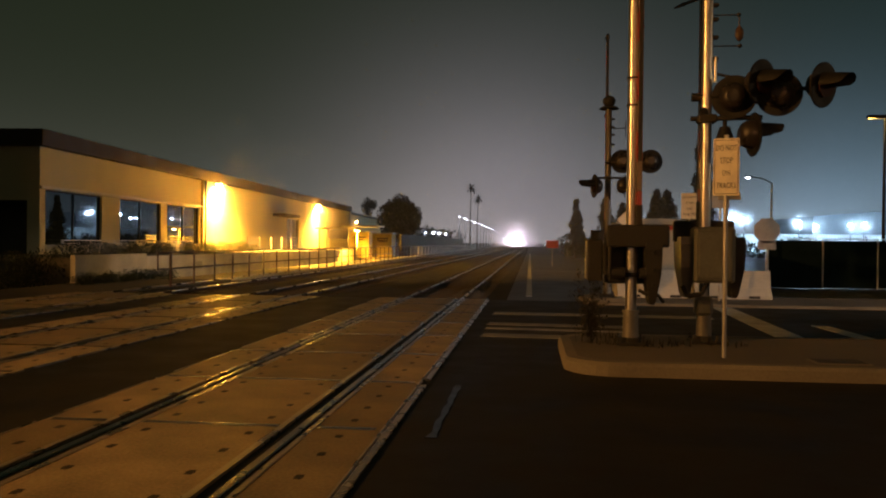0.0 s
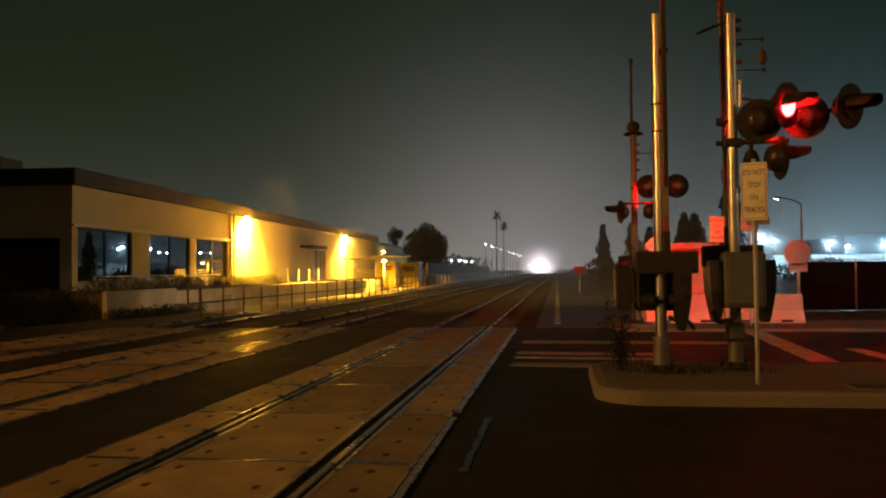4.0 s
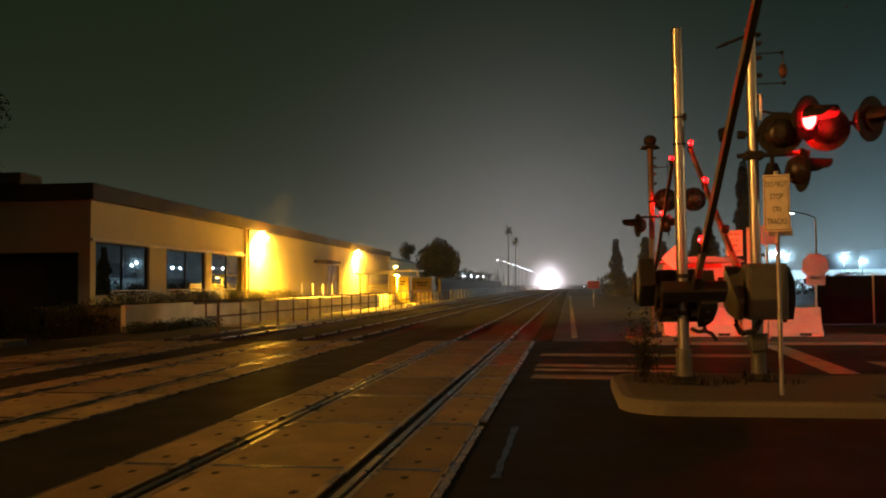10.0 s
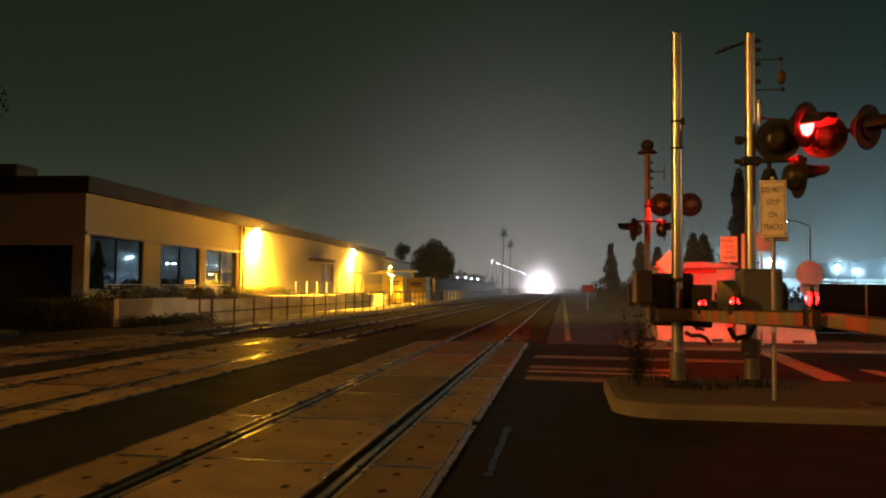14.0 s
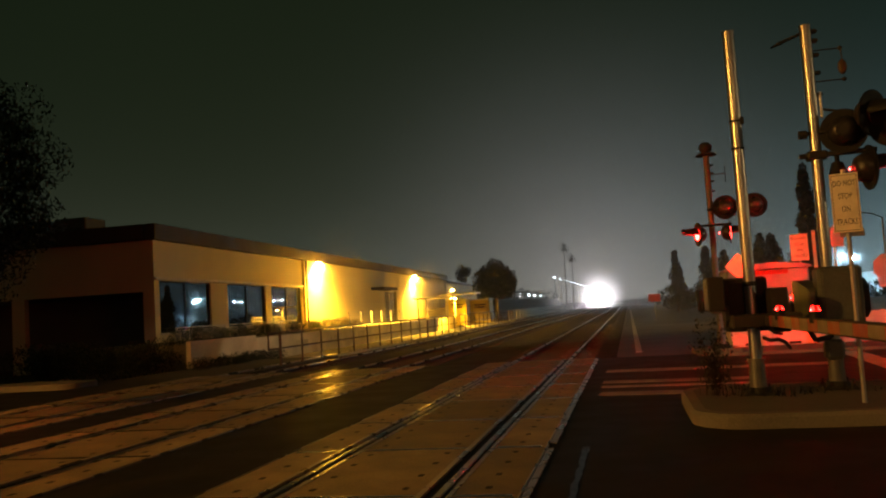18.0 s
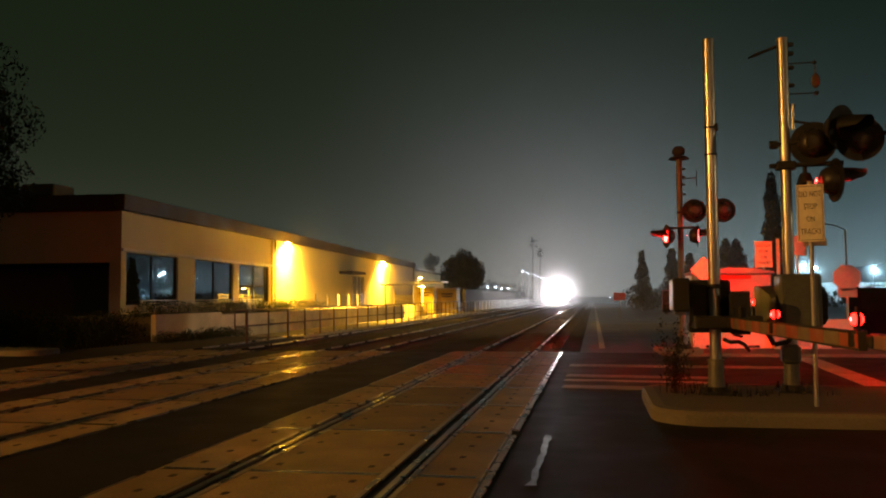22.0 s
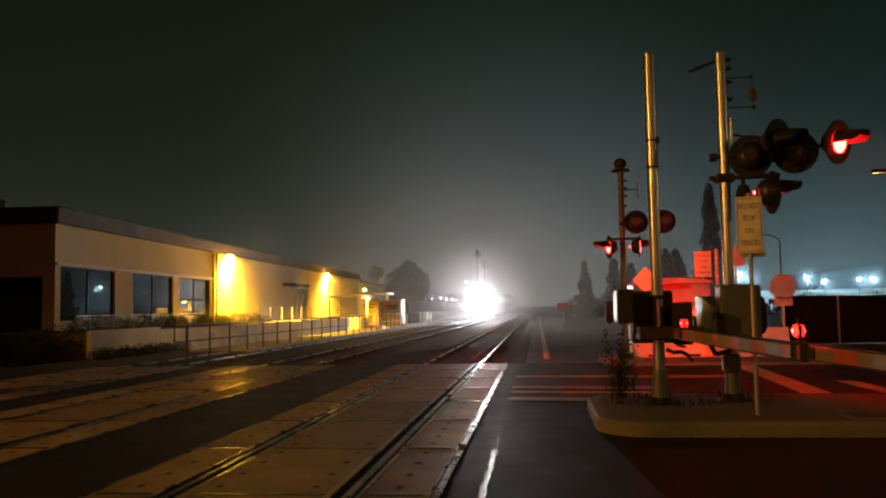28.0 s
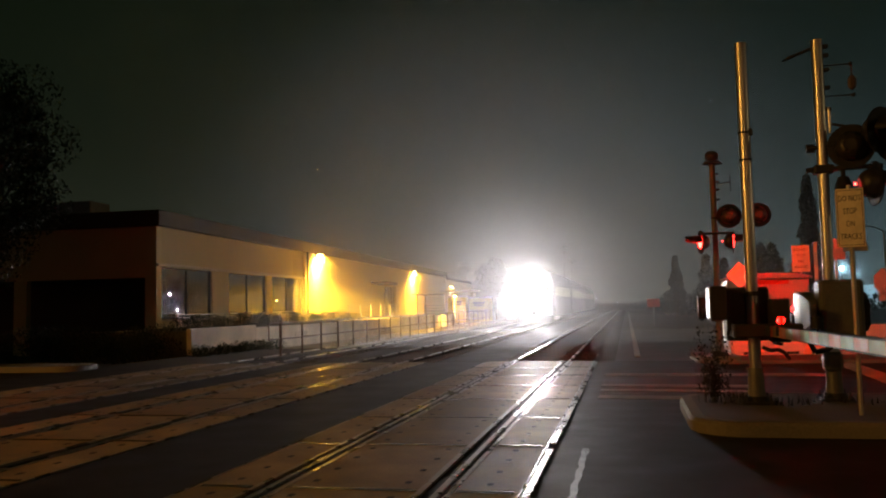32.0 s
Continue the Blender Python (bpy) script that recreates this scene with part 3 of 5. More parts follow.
for hz in (0.95, 1.45):
    bm = T((0, 0, hz - 0.03), (0, 0, hz + 0.03), 0.088, n=18)
    box(bm, 0, 0.09, hz, 0.16, 0.1, 0.06, bevel=0.01)
    part("pole_bracket", bm, IRON, mast_1, "dark bracket round the pole")
bm = bmesh.new()
pts = [(0.1, -0.05, 0.74), (0.18, -0.1, 0.70), (0.28, -0.1, 0.71), (0.36, -0.09, 0.67), (0.42, -0.06, 0.59)]
for a, b in zip(pts, pts[1:]):
    tube(bm, a, b, 0.026, n=8)
    ball(bm, b, 0.026, sub=1)
part("cable_hose", bm, RUBBER, mast_1, "black bent cable hose")

# second mast: crossarms with flashing lamps, bell, gate drive box
mast_2 = mast(4.25, 14.09, 5.05, "galvanised signal pole with black flashing lamps")
clamps(mast_2, (4.83, 4.7, 4.5, 4.25, 3.95))
bm = bmesh.new()
tube(bm, (0.11, -0.02, 3.62), (0.11, -0.02, 3.98), 0.02, n=8)
part("conduit", bm, GALV, mast_2)
bm = bmesh.new()
tube(bm, (-0.05, 0, 4.82), (-0.32, -0.02, 4.72), 0.022, n=8)
tube(bm, (-0.32, -0.02, 4.72), (-0.46, -0.03, 4.66), 0.03, 0.012, n=8)
part("bracket_arm", bm, IRON, mast_2, "short dark bracket at the top")
for lx, lz in ((0.42, 4.56), (0.44, 4.13)):
    bm = T((0.05, 0, lz), (lx, 0, lz), 0.009, n=8)
    ball(bm, (lx, 0, lz), 0.035, sub=1)
    part("side_arm", bm, IRON, mast_2, "thin dark side arm")
bm = bmesh.new()
ball(bm, (0.43, 0, 4.3), 0.1, squash=(0.6, 0.3, 1.1))
tube(bm, (0.43, 0, 4.4), (0.43, 0, 4.54), 0.008, n=6)
part("hanging_tag", bm, ORANGE, mast_2, "dull orange tag hanging from a side arm")
bm = bmesh.new()
tube(bm, (-0.16, 0, 3.42), (1.5, -0.3, 3.5), 0.03, n=10)
tube(bm, (-0.2, 0, 3.42), (-0.1, 0, 3.42), 0.06, n=10)
tube(bm, (0.1, 0, 3.75), (0.6, -0.1, 3.62), 0.018, n=8)
part("crossarm", bm, IRON, mast_2, "dark upper crossarm")
bm = bmesh.new()
tube(bm, (-0.22, -0.02, 3.12), (0.72, -0.12, 3.12), 0.035, n=10)
box(bm, 0, 0, 3.12, 0.26, 0.2, 0.12, bevel=0.02)
part("crossarm", bm, IRON, mast_2, "dark lower crossarm")
signal_lamp(mast_2, 0.34, -0.12, 3.40, -18, "A")
signal_lamp(mast_2, 0.93, -0.16, 3.43, -18, "B")
signal_lamp(mast_2, 0.62, -0.46, 3.54, -138, "A", tilt=-7, lens=SIDE_LENS)
signal_lamp(mast_2, 1.42, -0.42, 3.50, -140, "B", tilt=-7, lens=SIDE_LENS)
signal_lamp(mast_2, 0.60, -0.16, 2.88, -84, "B", peep=True, lens=SIDE_LENS)
bm = T((0.24, -0.05, 3.1), (0.24, -0.05, 2.98), 0.03, n=10)
tube(bm, (0.24, -0.05, 3.0), (0.24, -0.05, 2.86), 0.07, 0.115, n=18)
tube(bm, (0.24, -0.05, 2.86), (0.24, -0.05, 2.78), 0.115, 0.06, n=18)
part("bell", bm, BLACK, mast_2, "small dark crossing bell under the crossarm")
bm = bmesh.new()
box(bm, 0.06, -0.22, 1.23, 0.54, 0.36, 0.76, bevel=0.035)
box(bm, 0.06, -0.41, 1.23, 0.44, 0.025, 0.64, bevel=0.01)
box(bm, 0.24, -0.43, 1.25, 0.03, 0.03, 0.12)
part("drive_box", bm, GREY_BOX, mast_2, "grey steel gate drive box")
bm = bmesh.new()
box(bm, -0.02, -0.05, 0.52, 0.24, 0.2, 0.26, bevel=0.04)
part("junction_box", bm, GREY_BOX, mast_2, "grey junction box at the foot")
bm = bmesh.new()
pts = [(0.0, -0.25, 0.86), (-0.1, -0.3, 0.7), (-0.28, -0.3, 0.66), (-0.34, -0.25, 0.8)]
for a, b in zip(pts, pts[1:]):
    tube(bm, a, b, 0.034, n=8)
part("cable_hose", bm, RUBBER, mast_2)

# sign on its own post
post = thing("warning_sign", "white rectangular warning sign with dark lettering on a steel post", "road sign", pose(4.17, 12.5, 0.14, 0, 0, -13))
part("post", T((0, 0.02, -0.1), (0, 0.02, 2.7), 0.028, n=10), SIGN_BACK, post, "thin steel sign post")
bm = bmesh.new()
box(bm, 0, -0.025, 2.31, 0.30, 0.006, 0.69, bevel=0.0025)
part("plate", bm, SIGN_WHITE, post, "white sign plate")
bm = bmesh.new()
for sx in (-0.132, 0.132):
    box(bm, sx, -0.0295, 2.31, 0.006, 0.002, 0.65)
for sz in (-0.322, 0.322):
    box(bm, 0, -0.0295, 2.31 + sz, 0.27, 0.002, 0.006)
part("border", bm, SIGN_INK, post, "dark sign border")
for k, text in enumerate(("DO NOT", "STOP", "ON", "TRACKS")):
    words("lettering", text, 0.085, pose(0, -0.031, 2.535 - 0.15 * k, 90, 0, 0) @ Matrix.Diagonal((0.72, 1.15, 1, 1)), SIGN_INK, post)
bm = bmesh.new()
box(bm, 0.04, 0.03, 1.96, 0.26, 0.03, 0.09, bevel=0.008)
part("rear_plate", bm, SIGN_BACK, post, "small dark plate behind the sign")

# far mast
bm = bmesh.new()
box(bm, 3.78, 23.9, 0.08, 0.9, 0.9, 0.13, bevel=0.02)
structure("footing", bm, KERB, "square concrete footing of the signal pole", "footing")
mast_3 = mast(3.78, 23.74, 4.95, "far galvanised signal pole with a ball top and black lamps", "far_signal_mast", steel=GALV_DULL)
bm = bmesh.new()
ball(bm, (0, 0, 5.0), 0.17, squash=(1, 1, 0.9))
tube(bm, (0, 0, 4.8), (0, 0, 4.86), 0.26, 0.2, 16)
part("bell", bm, IRON, mast_3, "dark round bell on top of the pole")
clamps(mast_3, (4.55, 4.35, 4.15, 3.9))
bm = bmesh.new()
tube(bm, (0.05, 0, 4.3), (0.42, 0, 4.32), 0.012, n=6)
tube(bm, (0.42, 0, 4.1), (0.42, 0, 4.5), 0.012, n=6)
part("bracket_arm", bm, IRON, mast_3)
bm = bmesh.new()
tube(bm, (-0.1, -0.2, 3.42), (1.25, -0.2, 3.44), 0.03, n=10)
part("crossarm", bm, IRON, mast_3)
bm = bmesh.new()
tube(bm, (-0.42, -0.12, 3.04), (0.46, -0.12, 3.04), 0.03, n=10)
part("crossarm", bm, IRON, mast_3)
signal_lamp(mast_3, 0.33, -0.2, 3.45, 0, "A")
signal_lamp(mast_3, 1.02, -0.2, 3.45, 0, "B")
signal_lamp(mast_3, -0.36, -0.16, 2.83, 103, "B", lens=SIDE_LENS)
signal_lamp(mast_3, 0.40, -0.16, 2.83, -96, "B", peep=True, lens=SIDE_LENS)
bm = bmesh.new()
box(bm, 0.0, 0.05, 1.15, 0.4, 0.34, 0.6, bevel=0.03)
part("drive_box", bm, GREY_BOX, mast_3, "grey gate drive box")


# the crossing's other signal, across the tracks
bm = bmesh.new()
box(bm, -13.2, 10.2, 0.02, 1.6, 1.6, 0.25, bevel=0.03)
structure("footing", bm, KERB, "square concrete footing of the far signal pole", "footing")
mast_4 = mast(-13.2, 10.2, 4.6, "galvanised signal pole across the tracks with two lamps")
part("crossarm", T((-0.6, -0.1, 3.3), (0.6, -0.1, 3.3), 0.03, n=10), IRON, mast_4, "dark crossarm")
signal_lamp(mast_4, -0.45, -0.02, 3.3, -40, "A", tilt=-26, lens=FAR_LENS)
signal_lamp(mast_4, 0.45, -0.02, 3.3, -40, "B", tilt=-26, lens=FAR_LENS)


# ---- gate arms ----
def striped(parent, z0, z1, x, w0, w1, first=0):
    """Red and white lengths of a tapered board along local Z, each a piece of its own."""
    n = max(2, round((z1 - z0) / 0.41))
    for k in range(n):
        f, ln = (k + 0.5) / n, (z1 - z0) / n
        w = w0 + (w1 - w0) * f
        part("stripe", B(0, 0, 0, 0.066, w - 0.02, ln - 0.004, bevel=0.004), (RED_PAINT, WHITE_PAINT)[(k + first) % 2], parent, at=pose(x, 0, z0 + ln * (k + 0.5)))


def arm_lamp(parent, x, z, phase):
    """A small red lamp above an arm: two round always-lit lenses parted by a dark plate, and an added sleeve that
    slides off them.
    """
    bm = bmesh.new()
    box(bm, 0, 0.1, 0, 0.014, 0.24, 0.05, bevel=0.003)
    tube(bm, (-0.012, 0.14, 0), (0.012, 0.14, 0), 0.05, n=18)
    body = part("arm_lamp", bm, BLACK, parent, "small red lamp on the gate arm", pose(x, 0, z))
    for s in (-1, 1):
        bm = bmesh.new()
        ball(bm, (s * 0.012, 0.14, 0), 0.042, squash=(0.7, 1, 1))
        ball(bm, (s * 0.024, 0.14, 0), 0.022, mat=1, squash=(0.9, 1, 1.2))
        part("lens", bm, (ARM_LENS, ARM_CORE), body, "red lamp lens")
    cap = part("sleeve", T((0, -0.055, 0), (0, 0.055, 0), 0.058, n=16), BLACK, body, "dark sleeve added to switch the lamp", pose(0, 0.14, 0))
    CAPS.append((cap, phase))
    return body


def taper(bm, cx, cy, z1, z0):
    """A hanging block, wide above and narrow below, with worn corners."""
    tops = [(0.1, 0.26, z1), (0.11, 0.28, z1 - 0.1), (0.1, 0.26, (z0 + z1) / 2), (0.05, 0.16, z0 + 0.06), (0.03, 0.12, z0)]
    rings = [[bm.verts.new((cx + sx * w, cy + sy * d, z)) for sx, sy in ((-1, -1), (1, -1), (1, 1), (-1, 1))] for w, d, z in tops]
    bm.faces.new(rings[0])
    bm.faces.new(rings[-1])
    for a, b in zip(rings, rings[1:]):
        for k in range(4):
            bm.faces.new((a[k], a[(k + 1) % 4], b[(k + 1) % 4], b[k]))


def gate(label, x, y, z, rz, length, board_x, joint=False, lamps=(), slab=False):
    g = thing("gate_arm", label, "gate arm", pose(x, y, z, 1, 0, rz), "gate arms of the crossing")
    for s in (-1, 1):
        bm = bmesh.new()
        box(bm, s * 0.3, 0, 0.2, 0.045, 0.16, 0.6, bevel=0.015)
        tube(bm, (s * 0.1, 0, 0), (s * 0.36, 0, 0), 0.075, n=14)
        part("fork", bm, IRON, g, "dark steel fork beside the pole")
        if s < 0 and slab:
            bm = B(-0.48, 0.36, 0.16, 0.2, 0.44, 0.56, bevel=0.015)
            box(bm, -0.36, 0.1, 0.18, 0.05, 0.2, 0.4, bevel=0.008)
            ob = part("counterweight", bm, IRON, g, "dark counterweight slab, its lit edge painted pale")
            # pale strip puts the train's light on the slab's side into colour
            part("edge_strip", B(-0.586, 0.36, 0.16, 0.012, 0.4, 0.52, bevel=0.004), COUNTER, ob, "pale strip put on as the train-lit edge")
        else:
            bm = bmesh.new()
            cx = 0.27 if s > 0 else -0.38
            taper(bm, cx, 0.12, 0.42, -0.42)
            # one block takes the pale steel, its train-lit look put into the colour
            ob = part("counterweight", bm, COUNTER if (s > 0 and not slab) else IRON, g, "tapered steel counterweight")
            for bz in (0.28, 0.05, -0.15):
                part("bolt", T((cx, -0.2, bz), (cx, -0.17, bz), 0.03, n=6), BLACK, ob)
            part("slot", B(cx, 0.0, 0.428, 0.15, 0.05, 0.016, bevel=0.004), BLACK, ob, "dark slot")
    bm = bmesh.new()
    box(bm, 0.07 if slab else 0, 0, 0.5, 0.82, 0.17, 0.3, bevel=0.02)
    box(bm, board_x, 0, 0.78, 0.09, 0.13, 0.3, bevel=0.015)
    part("hub_bar", bm, IRON, g, "dark hub bar carrying the arm")
    bm = bmesh.new()
    box(bm, board_x, 0, (0.7 + length) / 2, 0.055, 0.125, length - 0.7)
    board = part("board", bm, IRON, g, "red and white striped board")
    striped(board, 0.7, length, board_x, 0.15, 0.11)
    outer = None
    if joint:
        bm = bmesh.new()
        box(bm, -0.03, 0, 0.0, 0.05, 0.08, 0.16, bevel=0.01)
        box(bm, 0, 0, 1.55, 0.05, 0.1, 3.1)
        outer = part("outer_board", bm, IRON, g, "folding outer board of the arm", pose(board_x + 0.075, 0, length))
        striped(outer, 0.02, 3.1, 0, 0.11, 0.08, 1)
    for lz, phase in lamps:
        arm_lamp(g, board_x, lz, phase)
    return g, outer


gate_1, outer_1 = gate("red and white gate arm with red lamps, near pole", 3.2, 13.6, 1.12, 0, 5.95, 0.08, True, ((1.48, "first"), (3.35, "second"), (5.85, "steady")), True)
gate_2, _ = gate("lowered red and white gate arm reaching away from the signal pole", 4.25, 14.2, 1.2, 180, 6.35, 0.05, False, ((2.15, "flash"), (4.28, "steady"), (6.3, "steady")))
gate_3, _ = gate("lowered red and white gate arm on the far pole", 3.78, 24.0, 1.22, 0, 5.7, -0.03, False, ((3.62, "steady"), (5.63, "steady")))

# ---- the long low building beside the tracks ----
house = thing("commercial_building", "long low cream building with brown fascia and dark windows", "building", pose(-18.94, 35.56, 0, 0, 0, 2.5))
WIN = ((0.45, 5.6), (7.6, 12.9), (13.8, 19.2))
LEN = 76.0


def wall_piece(x0, x1, y0, y1, z0, z1, mat=STUCCO, name="wall", label=""):
    return part(name, B((x0 + x1) / 2, (y0 + y1) / 2, (z0 + z1) / 2, x1 - x0, y1 - y0, z1 - z0), mat, house, label)


edges = [0.0] + [v for w in WIN for v in w] + [19.45]
for a, b in zip(edges[0::2], edges[1::2]):
    wall_piece(-0.3, 0, a, b, 1.2, 3.6, name="pier")
wall_piece(-0.3, 0, 0, 19.45, -0.3, 1.2)
wall_piece(-0.3, 0, 0, 19.45, 3.6, 5.42)
wall_piece(-0.3, 0.16, 19.45, 41.4, -0.3, 5.42)
wall_piece(-0.3, 0.16, 41.4, 46.3, 3.55, 5.42)
wall_piece(-0.3, 0.16, 46.3, LEN, -0.3, 5.42)
wall_piece(-30, -0.31, LEN - 0.3, LEN, -0.3, 5.42)
wall_piece(-45, -0.02, 0.3, LEN - 0.3, 5.42, 5.6, FAR_ROOF, "roof", "flat grey roof")
bm = bmesh.new()
box(bm, 0.06, LEN / 2 - 0.1, 5.77, 0.5, LEN + 0.5, 0.71, bevel=0.03)
box(bm, -22.6, -0.1, 5.77, 44.8, 0.5, 0.71, bevel=0.03)
part("fascia", bm, FASCIA, house, "dark brown fascia band")
bm = bmesh.new()
box(bm, 0.06, 9.7, 3.68, 0.16, 19.5, 0.14, bevel=0.02)
part("window_lintel", bm, TRIM, house, "pale band over the windows")
for a, b in WIN:
    w = part("window", B(-0.14, (a + b) / 2, 2.4, 0.02, b - a, 2.4), WINDOW, house, "dark reflecting window pane")
    bm = bmesh.new()
    for z in (1.24, 3.57):
        box(bm, -0.1, (a + b) / 2, z, 0.07, b - a, 0.06)
    for k in range(3):
        box(bm, -0.105, a + 0.03 + (b - a - 0.06) * k / 2, 2.4, 0.05, 0.03, 2.3)
    part("frame", bm, IRON, w, "thin dark window frame")
    part("sill", B(0.03, (a + b) / 2, 1.19, 0.16, b - a + 0.1, 0.06, bevel=0.01), TRIM, w, "pale window sill")
# end face with deep dark bays
for x0, x1 in ((-0.55, 0), (-7.1, -6.45), (-14.2, -13.5), (-45, -21)):
    wall_piece(x0, x1 - 0.302 if x1 == 0 else x1, 0, 0.3, -0.3, 3.12, STUCCO, "pier")
wall_piece(-45, -0.302, 0, 0.3, 3.12, 5.42)
# the shade of the bays is put into the dark colour of these walls
wall_piece(-21, -0.55, 4.0, 4.2, -0.3, 3.4, DARK_WALL, "back_wall", "back wall of the open bays, painted dark as shade")
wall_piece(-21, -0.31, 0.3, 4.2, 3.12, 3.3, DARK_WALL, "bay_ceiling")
# door with a small canopy
d = part("door", B(-0.05, 43.85, 2.1, 0.08, 4.85, 2.9), DOOR, house, "brown double door")
for s in (42.2, 43.85, 45.5):
    bm = B(0.0, s, 2.1, 0.05, 0.08, 2.8)
    part("stile", bm, TRIM, d)
part("canopy", B(0.7, 39.4, 3.75, 1.2, 5.4, 0.25, bevel=0.03), FASCIA, house, "dark flat canopy beside the door")
part("downpipe", T((0.22, 74.6, 0.5), (0.22, 74.6, 5.4), 0.07, n=8), TRIM, house, "pale downpipe")
part("downpipe", T((0.24, 19.7, 0.8), (0.24, 19.7, 5.4), 0.06, n=8), IRON, house, "dark downpipe")
for x, w in ((-7.9, 2.2), (-5.5, 1.7)):
    unit = tagged(part("roof_unit", B(0, 0, 0.72, w, 1.7, 1.44, bevel=0.05), DARK_WALL), "boxy air-conditioning unit on the flat roof", "air conditioner", "units on the roof")
    unit.matrix_basis = house.matrix_basis @ pose(x, 3.0, 5.6)
    for k in range(5):
        part("louvre", B(0, -0.86, 0.2 + 0.17 * k, w * 0.8, 0.03, 0.06), IRON, unit)


def wall_pack(s, z, watts, name="wall_lamp"):
    """A sodium wall lamp: hood, lens, and its light thrown down the wall."""
    lamp = thing(name, "glowing yellow wall lamp under a dark hood", "wall lamp", house.matrix_basis @ pose(0.16, s, z), "wall lamps")
    bm = bmesh.new()
    box(bm, 0.2, 0, 0.1, 0.42, 0.52, 0.1, bevel=0.03)
    box(bm, 0.06, 0, 0.0, 0.12, 0.46, 0.3, bevel=0.02)
    part("hood", bm, IRON, lamp, "dark lamp hood")
    part("lens", B(0.26, 0, 0.0, 0.26, 0.42, 0.12, bevel=0.02), SODIUM_LENS, lamp, "glowing yellow lens")
    m = lamp.matrix_basis
    spot(*(m @ Vector((0.42, 0.0, -0.12))), m @ Vector((0.36, 0.12, -3.0)), watts * 3.6, (1.0, 0.52, 0.05), 142, 0.16, 0.05)
    data = bpy.data.lights.new("lamp_light", "AREA")
    data.shape, data.size, data.size_y, data.spread = "RECTANGLE", 0.24, 0.42, radians(150)
    data.energy, data.color = watts * 1.2, (1.0, 0.48, 0.03)
    ob = new("lamp_light", data)
    ob.matrix_world = m @ pose(0.42, 0, -0.1, 0, 8, 0)
    lamp_point(*(m @ Vector((0.5, 0.0, 0.02))), watts * 0.05, SODIUM, 0.08)
    spot(*(m @ Vector((0.5, 0, -0.14))), m @ Vector((1.6, 0, -3.0)), watts * 1.2, SODIUM, 160, 0.6, 0.06)


wall_pack(21.8, 5.3, 5200)
wall_pack(54.0, 5.3, 5200)

# second block beyond, with two small lamps
annex = thing("rear_building", "pale lower building block beyond the long one", "building", pose(-23.0, 113, 0, 0, 0, 2.5))
part("wall", B(-8, 12, 2.5, 16, 44, 5.6), STUCCO, annex, "pale plain wall")
part("roof", B(-8, 12, 5.4, 16.6, 44.6, 0.3), FASCIA, annex, "dark roof edge")
for s, z in ((-2.0, 5.0), (7.0, 4.3)):
    lamp = thing("wall_lamp", "small glowing yellow wall lamp", "wall lamp", annex.matrix_basis @ pose(0.02, s, z), "wall lamps")
    part("hood", B(0.2, 0, 0.1, 0.4, 0.5, 0.1, bevel=0.02), IRON, lamp)
    part("lens", B(0.2, 0, 0.0, 0.34, 0.42, 0.08), SODIUM_LENS, lamp)
    spot(*(lamp.matrix_basis @ Vector((0.5, 0, -0.1))), lamp.matrix_basis @ Vector((0.05, 0, -3)), 34000, (1.0, 0.55, 0.07), 64, 0.4, 0.1)

# terrace with low wall, planting and railings
bm = bmesh.new()
box(bm, -16.55, 75, 0.22, 4.9, 90, 1.2)
structure("terrace", bm, KERB, "raised concrete terrace along the building", "terrace")
bm = bmesh.new()
box(bm, -14.0, 32.3, 0.35, 0.2, 5.4, 1.14, bevel=0.02)
structure("planter_wall", bm, LOW_WALL, "low cream plastered planter wall", "wall")
bm = bmesh.new()
box(bm, -13.98, 76, 0.3, 0.18, 82, 1.0, bevel=0.015)
structure("low_wall", bm, LOW_WALL, "long low stained wall behind the railing", "wall")
for k in range(9):
    bm = bmesh.new()
    box(bm, 0, 0, 0, 0.04, random.uniform(0.8, 1.8), random.uniform(0.3, 0.6), bevel=0.01)
    ob = part("wall_patch", bm, LOW_WALL, bpy.data.objects["low_wall"], "", pose(-13.885, 40 + 4.6 * k, random.uniform(0.2, 0.45)))


def leaf_cloud(bm, clumps, per, size, spread=1.0):
    """Many small crossed leaves scattered in clumps (x, y, z, radius)."""
    for cx, cy, cz, r in clumps:
        for _ in range(per):
            while True:
                v = Vector((random.uniform(-1, 1), random.uniform(-1, 1), random.uniform(-1, 1)))
                if 0.15 < v.length < 1:
                    break
            v = v.normalized() * (v.length ** 0.6) * r
            c = Vector((cx, cy, cz)) + v
            q = Euler((random.uniform(0, 6.3), random.uniform(0, 6.3), random.uniform(0, 6.3))).to_matrix()
            s = size * random.uniform(0.6, 1.5)
            pts = [q @ Vector(p) * s + c for p in ((-0.5, 0, 0), (0, -0.22, 0.06), (0.55, 0, 0), (0, 0.22, 0.06))]
            bm.faces.new([bm.verts.new(p) for p in pts])


bm = bmesh.new()
leaf_cloud(bm, [(-15.0 + random.uniform(-0.5, 0.5), 30.2 + 0.45 * k, 1.0 + random.uniform(-0.08, 0.12), 0.36) for k in range(46)], 520, 0.05)
hedge = tagged(part("hedge", bm, LEAF), "low dark green hedge in the planter", "hedge", kind="stuff")
bm = bmesh.new()
leaf_cloud(bm, [(-14.6 - random.random() * 5.5, 28.9 + random.uniform(-1.6, 0.9), random.uniform(0.05, 0.75), 0.5) for k in range(90)], 150, 0.08)
leaf_cloud(bm, [(-13.35 + random.uniform(-0.4, 0.5), 28.6 + 0.075 * k, random.uniform(-0.1, 0.12), 0.28) for k in range(92)], 90, 0.06)
